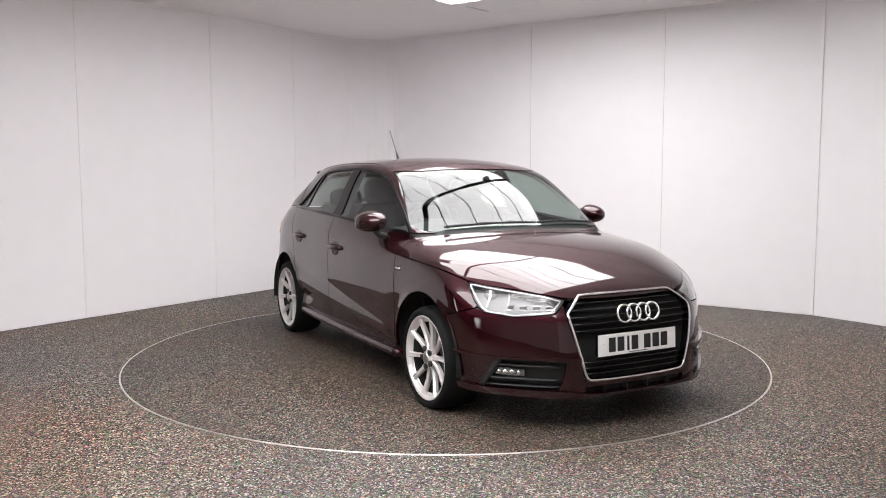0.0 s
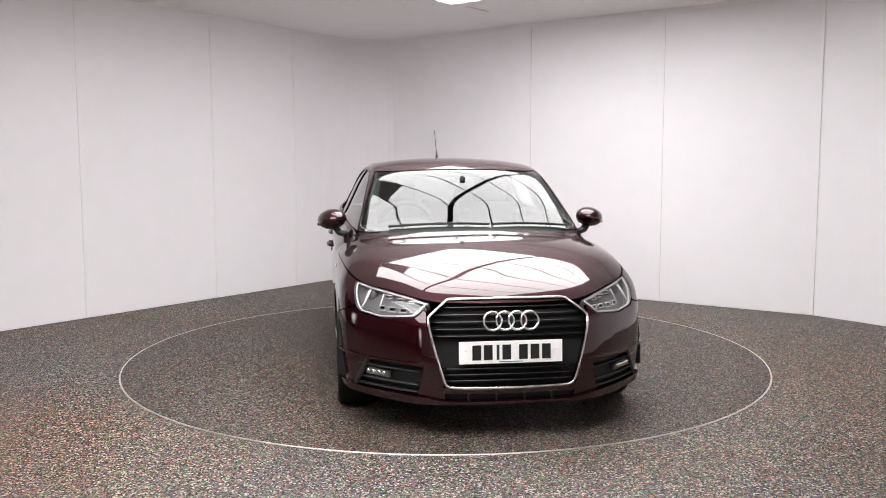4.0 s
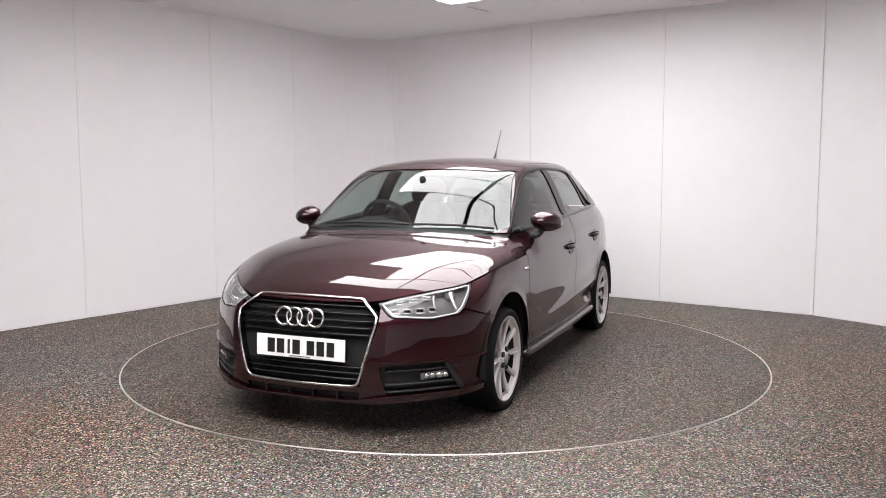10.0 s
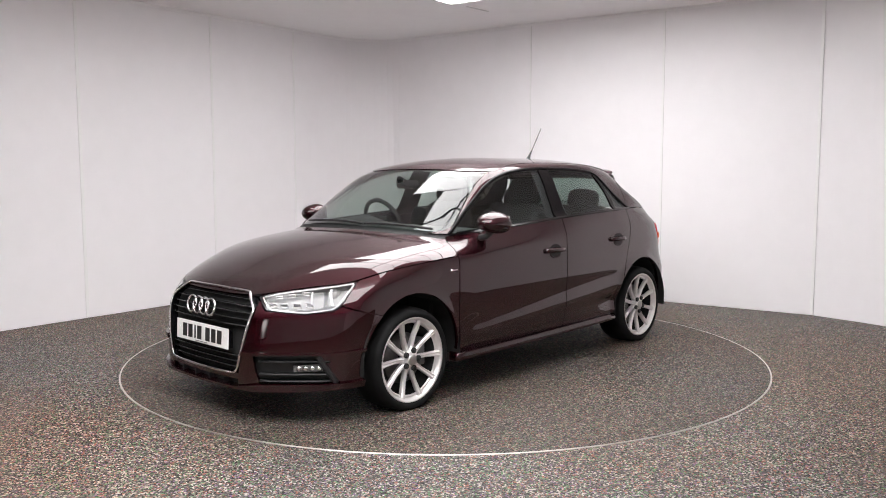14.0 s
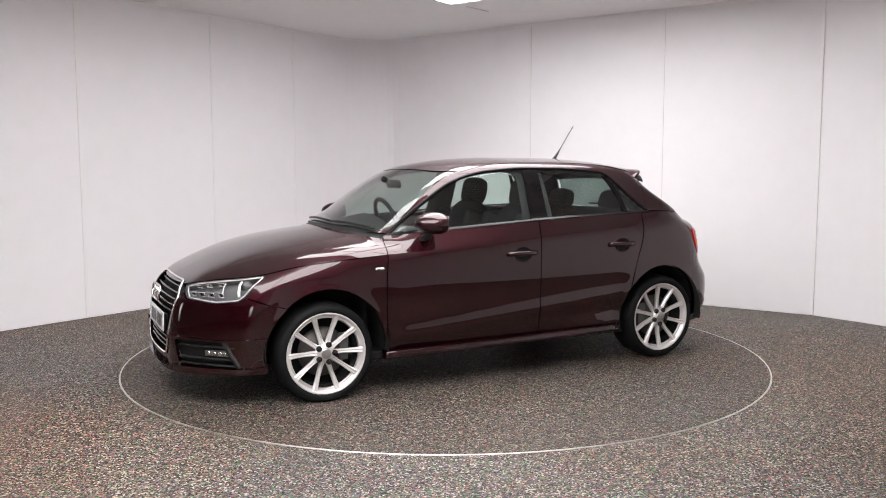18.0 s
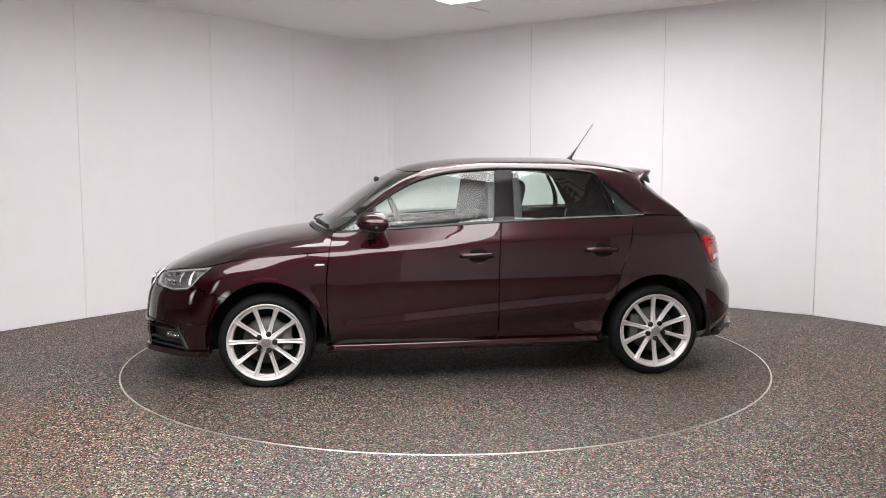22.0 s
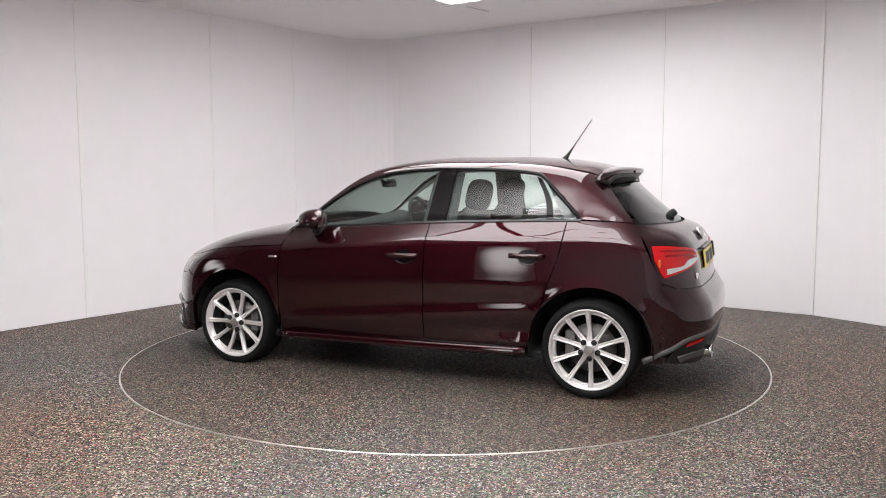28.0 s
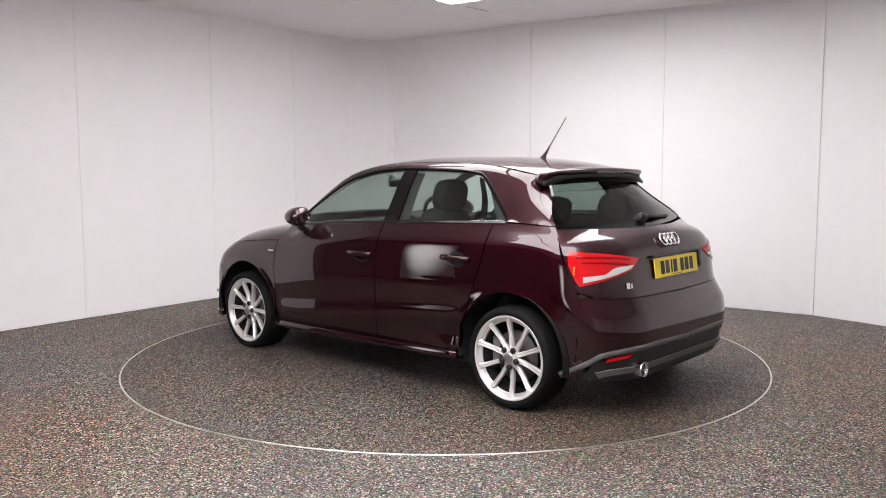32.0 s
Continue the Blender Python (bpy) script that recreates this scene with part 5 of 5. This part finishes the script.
def cabin():
    # door linings, dashboard, wheel, seats, headlining
    for (x0, x1) in ((0.80, -0.23), (-0.24, -1.08)):
        P, N = patch_points("side", [(x0, 0.30), (x1, 0.30)] if x1 > -1 else [(x0, 0.30), (-0.85, 0.35)], [(x1, 0.30) if x1 > -1 else (-0.85, 0.35), (x1, float(BELT(x1)))], [(x0, float(BELT(x0))), (x1, float(BELT(x1)))], [(x0, 0.30), (x0, float(BELT(x0)))], 12, 10, "", -0.055)
        both("door_lining", grid_mesh("door_lining", P, N, 0), M_TRIMBLACK)
    bm = bmesh.new()
    rows = []
    for y in np.linspace(-0.70, 0.70, 21):
        hump = 0.05 * math.exp(-((y + 0.36) / 0.17) ** 2)
        rows.append([bm.verts.new(p) for p in ((0.90 - 0.2 * y * y, y, 0.91), (0.70, y, 0.955 + 0.3 * hump), (0.50, y, 0.965 + hump), (0.40, y, 0.93 + hump), (0.37, y, 0.80), (0.42, y, 0.55))])
    for a, b in zip(rows, rows[1:]):
        for i in range(5):
            bm.faces.new((a[i], a[i + 1], b[i + 1], b[i]))
    part("dashboard", smooth_bm(bm), M_TRIMBLACK, CAR)
    sw = [(0.0, 0.178 * math.cos(a), 0.178 * math.sin(a)) for a in np.linspace(0, 2 * math.pi, 33)[:-1]]
    M = pose(0.315, -0.36, 0.945, 0, 22, 0)
    w = part("steering_wheel", bm_mesh(tube([M @ Vector(p) for p in sw], 0.016, True, 10, up=[(1, 0, 0)] * 32)), M_TRIMBLACK, CAR)
    part("steering_boss", box((0.04, 0.16, 0.12), M, 0.02), M_TRIMBLACK, w)
    for sy in (0.065, -0.065):
        part("steering_spoke", box((0.02, 0.12, 0.03), M @ pose(0, sy * 1.9, 0), 0.008), M_TRIMBLACK, w)
    # trims on the inner side of the pillars and rails
    for name, bottom, right, top, left, nu, nv, mat in (
            ("inner_rail", DOORTOP, [(-1.195, 1.040), (-1.220, 1.165), (-1.235, 1.298)], [(0.862, 0.950)] + ROOFEDGE, [(0.775, 0.950), (0.862, 0.950)], 40, 5, M_HEADLINER),
            ("inner_rear_pillar", [(-1.09, 1.036), (-1.35, 1.032), (-1.487, 1.024)], [(-1.487, 1.024), (-1.405, 1.11), (-1.325, 1.20), (-1.243, 1.294)], [(-0.94, 1.275), (-1.10, 1.29), (-1.243, 1.294)], [(-1.09, 1.040), (-1.02, 1.145), (-0.94, 1.275)], 10, 10, M_TRIMBLACK),
            ("inner_door_pillar", [(-0.17, 0.98), (-0.40, 0.99)], [(-0.40, 0.99), (-0.40, 1.33)], [(-0.20, 1.33), (-0.40, 1.33)], [(-0.17, 0.98), (-0.20, 1.33)], 5, 8, M_TRIMBLACK)):
        P, N = patch_points("side", bottom, right, top, left, nu, nv, "", -0.038)
        both(name, grid_mesh(name, P, N, 0), mat)
    seat("front_seat", -0.14, 0.36, 0.50)
    seat("front_seat", -0.14, -0.36, 0.50)
    bench()
    part("headlining", headlining(), M_HEADLINER, CAR)
    part("parcel_shelf", box((0.40, 1.06, 0.02), pose(-1.42, 0, 0.965), 0.005), M_TRIMBLACK, CAR)
    mir = part("rear_view_mirror", smooth_bm(box((0.035, 0.20, 0.062), pose(0.425, 0.0, 1.228, 0, 12, 0), 0.018)), M_BLACK, CAR)
    part("mirror_stalk", box((0.09, 0.035, 0.035), pose(0.472, 0, 1.252, 0, -25, 0), 0.010), M_BLACK, mir)


def rounded(size, m, b):
    bm = box(size, m)
    bmesh.ops.bevel(bm, geom=list(bm.edges), offset=b, segments=4, affect="EDGES", profile=0.5)
    return smooth_bm(bm)


def pillow(size, m, p=0.62):
    """A soft block: a ball drawn out towards a box."""
    bm = bmesh.new()
    bmesh.ops.create_icosphere(bm, subdivisions=3, radius=1.0)
    for v in bm.verts:
        v.co = Vector([math.copysign(abs(c) ** p, c) * d / 2 for c, d in zip(v.co, size)])
    bm.transform(m)
    return smooth_bm(bm)


def seat(name, x, y, w):
    s = part(name, rounded((0.52, w, 0.16), pose(x + 0.16, y, 0.50, 0, -4, 0), 0.06), M_SEAT, CAR, "black cloth front seat")
    part("seat_back", pillow((0.17, w - 0.02, 0.66), pose(x - 0.16, y, 0.77, 0, -18, 0), 0.55), M_SEAT, s)
    part("side_bolster", rounded((0.18, 0.09, 0.46), pose(x - 0.10, y + w / 2 - 0.04, 0.80, 0, -18, 0), 0.04), M_SEAT, s)
    part("side_bolster", rounded((0.18, 0.09, 0.46), pose(x - 0.10, y - w / 2 + 0.04, 0.80, 0, -18, 0), 0.04), M_SEAT, s)
    part("head_rest", pillow((0.13, 0.27, 0.21), pose(x - 0.275, y, 1.160, 0, -12, 0)), M_SEAT, s)
    for d in (-0.05, 0.05):
        part("rest_post", lathe([(0.006, -0.05), (0.006, 0.05)], 8, "z"), M_CHROME, s).matrix_local = pose(x - 0.255, y + d, 1.055, 0, -12, 0)


def bench():
    s = part("rear_seat", rounded((0.48, 1.16, 0.16), pose(-0.80, 0, 0.52, 0, -5, 0), 0.06), M_SEAT, CAR, "black cloth rear bench")
    part("seat_back", rounded((0.14, 1.16, 0.56), pose(-1.10, 0, 0.77, 0, -20, 0), 0.05), M_SEAT, s)
    for y in (-0.33, 0.33):
        part("head_rest", pillow((0.11, 0.27, 0.17), pose(-1.215, y, 1.085, 0, -14, 0)), M_SEAT, s)


def headlining():
    xs, ys = np.linspace(0.20, -1.22, 16), np.linspace(-0.50, 0.50, 13)
    X, Y = np.meshgrid(xs, ys, indexing="ij")
    Z = root(lambda r: form(X, Y, r), np.full_like(X, 0.6), np.full_like(X, 1.8)) - 0.030
    return grid_mesh("headlining", np.stack([X, Y, Z], -1), np.zeros((16, 13, 3)), 0)


def mirrors():
    bm = bmesh.new()
    bmesh.ops.create_icosphere(bm, subdivisions=3, radius=1.0)
    for v in bm.verts:
        c = v.co
        # blunt rear face, rounded front shell
        x = c.x * 0.140 if c.x > 0 else c.x * 0.055
        v.co = Vector((x - 0.02 * c.y, c.y * 0.094, c.z * 0.066 - 0.008 * c.y))
    bm.transform(pose(0.520, 0.862, 1.010))
    smooth_bm(bm)
    shells = both("door_mirror", bm_mesh(bm), M_PAINT, "maroon door mirror on a black stalk")
    for l, mir in zip(shells, (False, True)):
        for name, bm, mat in (("mirror_base", tube([(0.575, 0.775, 0.915), (0.56, 0.815, 0.925), (0.54, 0.845, 0.965)], 0.03, n=10, flat=0.7), M_SATIN),
                              ("mirror_glass", box((0.004, 0.128, 0.084), pose(0.480, 0.862, 1.010, 0, 0, 6), 0.001), M_CHROME),
                              ("mirror_band", tube([(0.597, 0.815, 0.990), (0.585, 0.905, 0.983), (0.53, 0.950, 0.978)], 0.010, n=8), M_BLACK)):
            me = bm_mesh(smooth_bm(bm) if name != "mirror_glass" else bm)
            part(name, flip(me) if mir else me, mat, l)


def handles():
    for x0, x1, z in ((0.018, -0.190, 0.797), (-0.785, -0.992, 0.822)):
        xs = np.linspace(x0, x1, 13)
        P = lift("side", xs, np.full(13, z))
        N = normals(P)
        h = np.array([0.004, 0.014, 0.022, 0.027, 0.029, 0.030, 0.030, 0.030, 0.029, 0.027, 0.022, 0.014, 0.004])[:, None]
        a = both("door_handle", bm_mesh(tube((P + N * h).tolist(), 0.0155, n=10, flat=0.75, up=N.tolist())), M_PAINT, "maroon pull door handle")
        for l, mir in zip(a, (False, True)):
            # flat dark disc on the door, standing in for shade in the cup
            xc = 0.45 * x0 + 0.55 * x1
            n = 24
            t = np.linspace(0, 2 * math.pi, n + 1)[:-1]
            X, Z = xc + 0.066 * np.cos(t), z - 0.004 + 0.044 * np.sin(t)
            v = np.linspace(1, 0.05, 5)[None, :]
            XX, ZZ = xc + (X - xc)[:, None] * v, z - 0.004 + (Z - z + 0.004)[:, None] * v
            C = lift("side", XX, ZZ)
            me = grid_mesh("cup_shade", C + normals(C) * 0.0016, normals(C), 0, True)
            part("cup_shade", flip(me) if mir else me, M_PILLAR, l, "flat dark disc standing in for the shaded cup behind the handle")
            # raised crescent of paint, added to give the highlight low in the cup
            t = np.radians(np.linspace(215, 325, 12))
            C = lift("side", xc + 0.067 * np.cos(t), z - 0.004 + 0.046 * np.sin(t))
            me = bm_mesh(smooth_bm(tube((C + normals(C) * 0.001).tolist(), 0.0045, n=8)))
            part("cup_glint", flip(me) if mir else me, M_PAINT, l)


def rear_details():
    tilt = 8
    plate("rear_number_plate", pose(-1.838, 0.0, 0.782, 0, 0, 180) @ pose(0, 0, 0, 0, -tilt, 0), M_PLATEY, "yellow rear number plate with black characters")
    part("plate_light_bar", box((0.022, 0.54, 0.014), pose(-1.822, 0, 0.850, 0, tilt, 0), 0.006), M_BLACK, CAR)
    part("recess_end", box((0.05, 0.05, 0.105), pose(-1.822, -0.292, 0.800, 0, tilt, 0), 0.012), M_BLACK, CAR)
    blank_rings("badge", -1.789, 0.930, 0.035, 0.048, CAR, pose(0, 0, 0, 0, 29, 0))
    for y, w, h in ((0.515, 0.030, 0.034), (0.487, 0.012, 0.028)):
        x = -float(root(lambda r: form(-r, y, 0.712), 0.6, 2.4)) - 0.002
        part("model_badge", box((0.006, w, h), pose(x, y, 0.709 + 0.5 * (h - 0.028), 0, 8, -9), 0.002), M_CHROME, CAR, "small chrome badge on the tailgate")
    # exhaust
    e = part("exhaust_pipe", lathe([(0.030, 0.10), (0.033, -0.03), (0.036, -0.042), (0.033, -0.044), (0.029, -0.03), (0.028, 0.08)], 28, "z"), M_CHROME, CAR, "chrome exhaust tip")
    e.matrix_local = pose(-1.872, 0.490, 0.268, 0, 90, 0) @ Matrix.Diagonal((1.15, 1.15, 1.0, 1.0))
    part("pipe_inside", lathe([(0.0001, 0.04), (0.028, 0.04)], 20, "z"), M_LINER, e)
    # rear wiper
    w = part("rear_wiper", smooth_bm(box((0.065, 0.075, 0.050), pose(-1.604, 0.0, 1.042, 0, 40, 0), 0.018)), M_SATIN, CAR)
    P = [(-1.600, 0.0, 1.056), (-1.598, -0.15, 1.046), (-1.560, -0.40, 1.040)]
    part("wiper_arm", tube(P, 0.013, n=8, flat=0.7), M_SATIN, w)
    # aerial
    foot, tip = Vector((-0.900, 0.012, 1.396)), Vector((-1.075, 0.012, 1.652))
    lean = (tip - foot).to_track_quat("Z", "Y").to_matrix().to_4x4()
    a = part("roof_aerial", lathe([(0.0001, -0.012), (0.024, -0.012), (0.019, 0.004), (0.011, 0.030), (0.0065, 0.075), (0.0040, 0.10), (0.0001, 0.10)], 16, "z"), M_SATIN, CAR, "thin black roof aerial leaning back")
    a.matrix_local = Matrix.Translation(foot) @ lean
    part("aerial_rod", lathe([(0.0035, 0.0), (0.0028, (tip - foot).length), (0.0001, (tip - foot).length + 0.002)], 8, "z"), M_SATIN, a)
    # front wipers
    for ys, ye in ((0.10, -0.52), (0.62, 0.12)):
        pts = []
        for k in range(9):
            y = ys + (ye - ys) * k / 8
            z = 0.985 - 0.05 * y * y + 0.006 * math.sin(k / 8 * math.pi)
            x = float(root(lambda r: form(r, y, z), 0.0, 2.4)) + 0.012
            pts.append((x, y, z + 0.010))
        part("front_wiper", tube(pts, 0.008, n=6), M_SATIN, CAR)
    # side badges on the wings
    P = lift("side", np.linspace(0.912, 0.852, 6), np.full(6, 0.750))
    me = bm_mesh(tube((P + normals(P) * 0.003).tolist(), 0.010, n=4, flat=0.3, up=normals(P).tolist()))
    both("side_badge", me, M_CHROME, "small bright badge on the wing")
    # scuttle panel under the windscreen
    panel("scuttle", "top", [("xz", 0.805, 0.925), ("xy", 0.850, 0.66), ("xy", 0.92, 0.45), ("xy", 0.968, 0.0), ("xy", 0.92, -0.45), ("xy", 0.850, -0.66), ("-xz", 0.805, 0.925)],
          [("-xz", 0.805, 0.925), ("-xz", 0.76, 0.945)], [("xz", 0.76, 0.945), ("xy", 0.81, 0.6), ("xy", 0.90, 0.0), ("xy", 0.81, -0.6), ("-xz", 0.76, 0.945)], [("xz", 0.805, 0.925), ("xz", 0.76, 0.945)], 31, 5, M_SATIN, 0, False, off=-0.008)


for wx in (AXF, AXR):
    wheel(wx, 1, 36 if wx > 0 else 21)
    wheel(wx, -1, 6)
    liner(wx, 0.378 if wx > 0 else 0.366)
underside()
cabin()
mirrors()
handles()
rear_details()


# ---- what moves: the turntable and the car that stands on it ----
def motions():
    rows, car_rows = [], []
    for k in range(33):
        a = spin(k)
        rows.append((k, pose(0, 0, 0, 0, 0, a)))
        car_rows.append((k, pose(0, 0, 0, 0, 0, a) @ pose(SPIN_CENTRE[0], SPIN_CENTRE[1], 0.003)))
    walk(TABLE, rows)
    walk(CAR, car_rows)


motions()
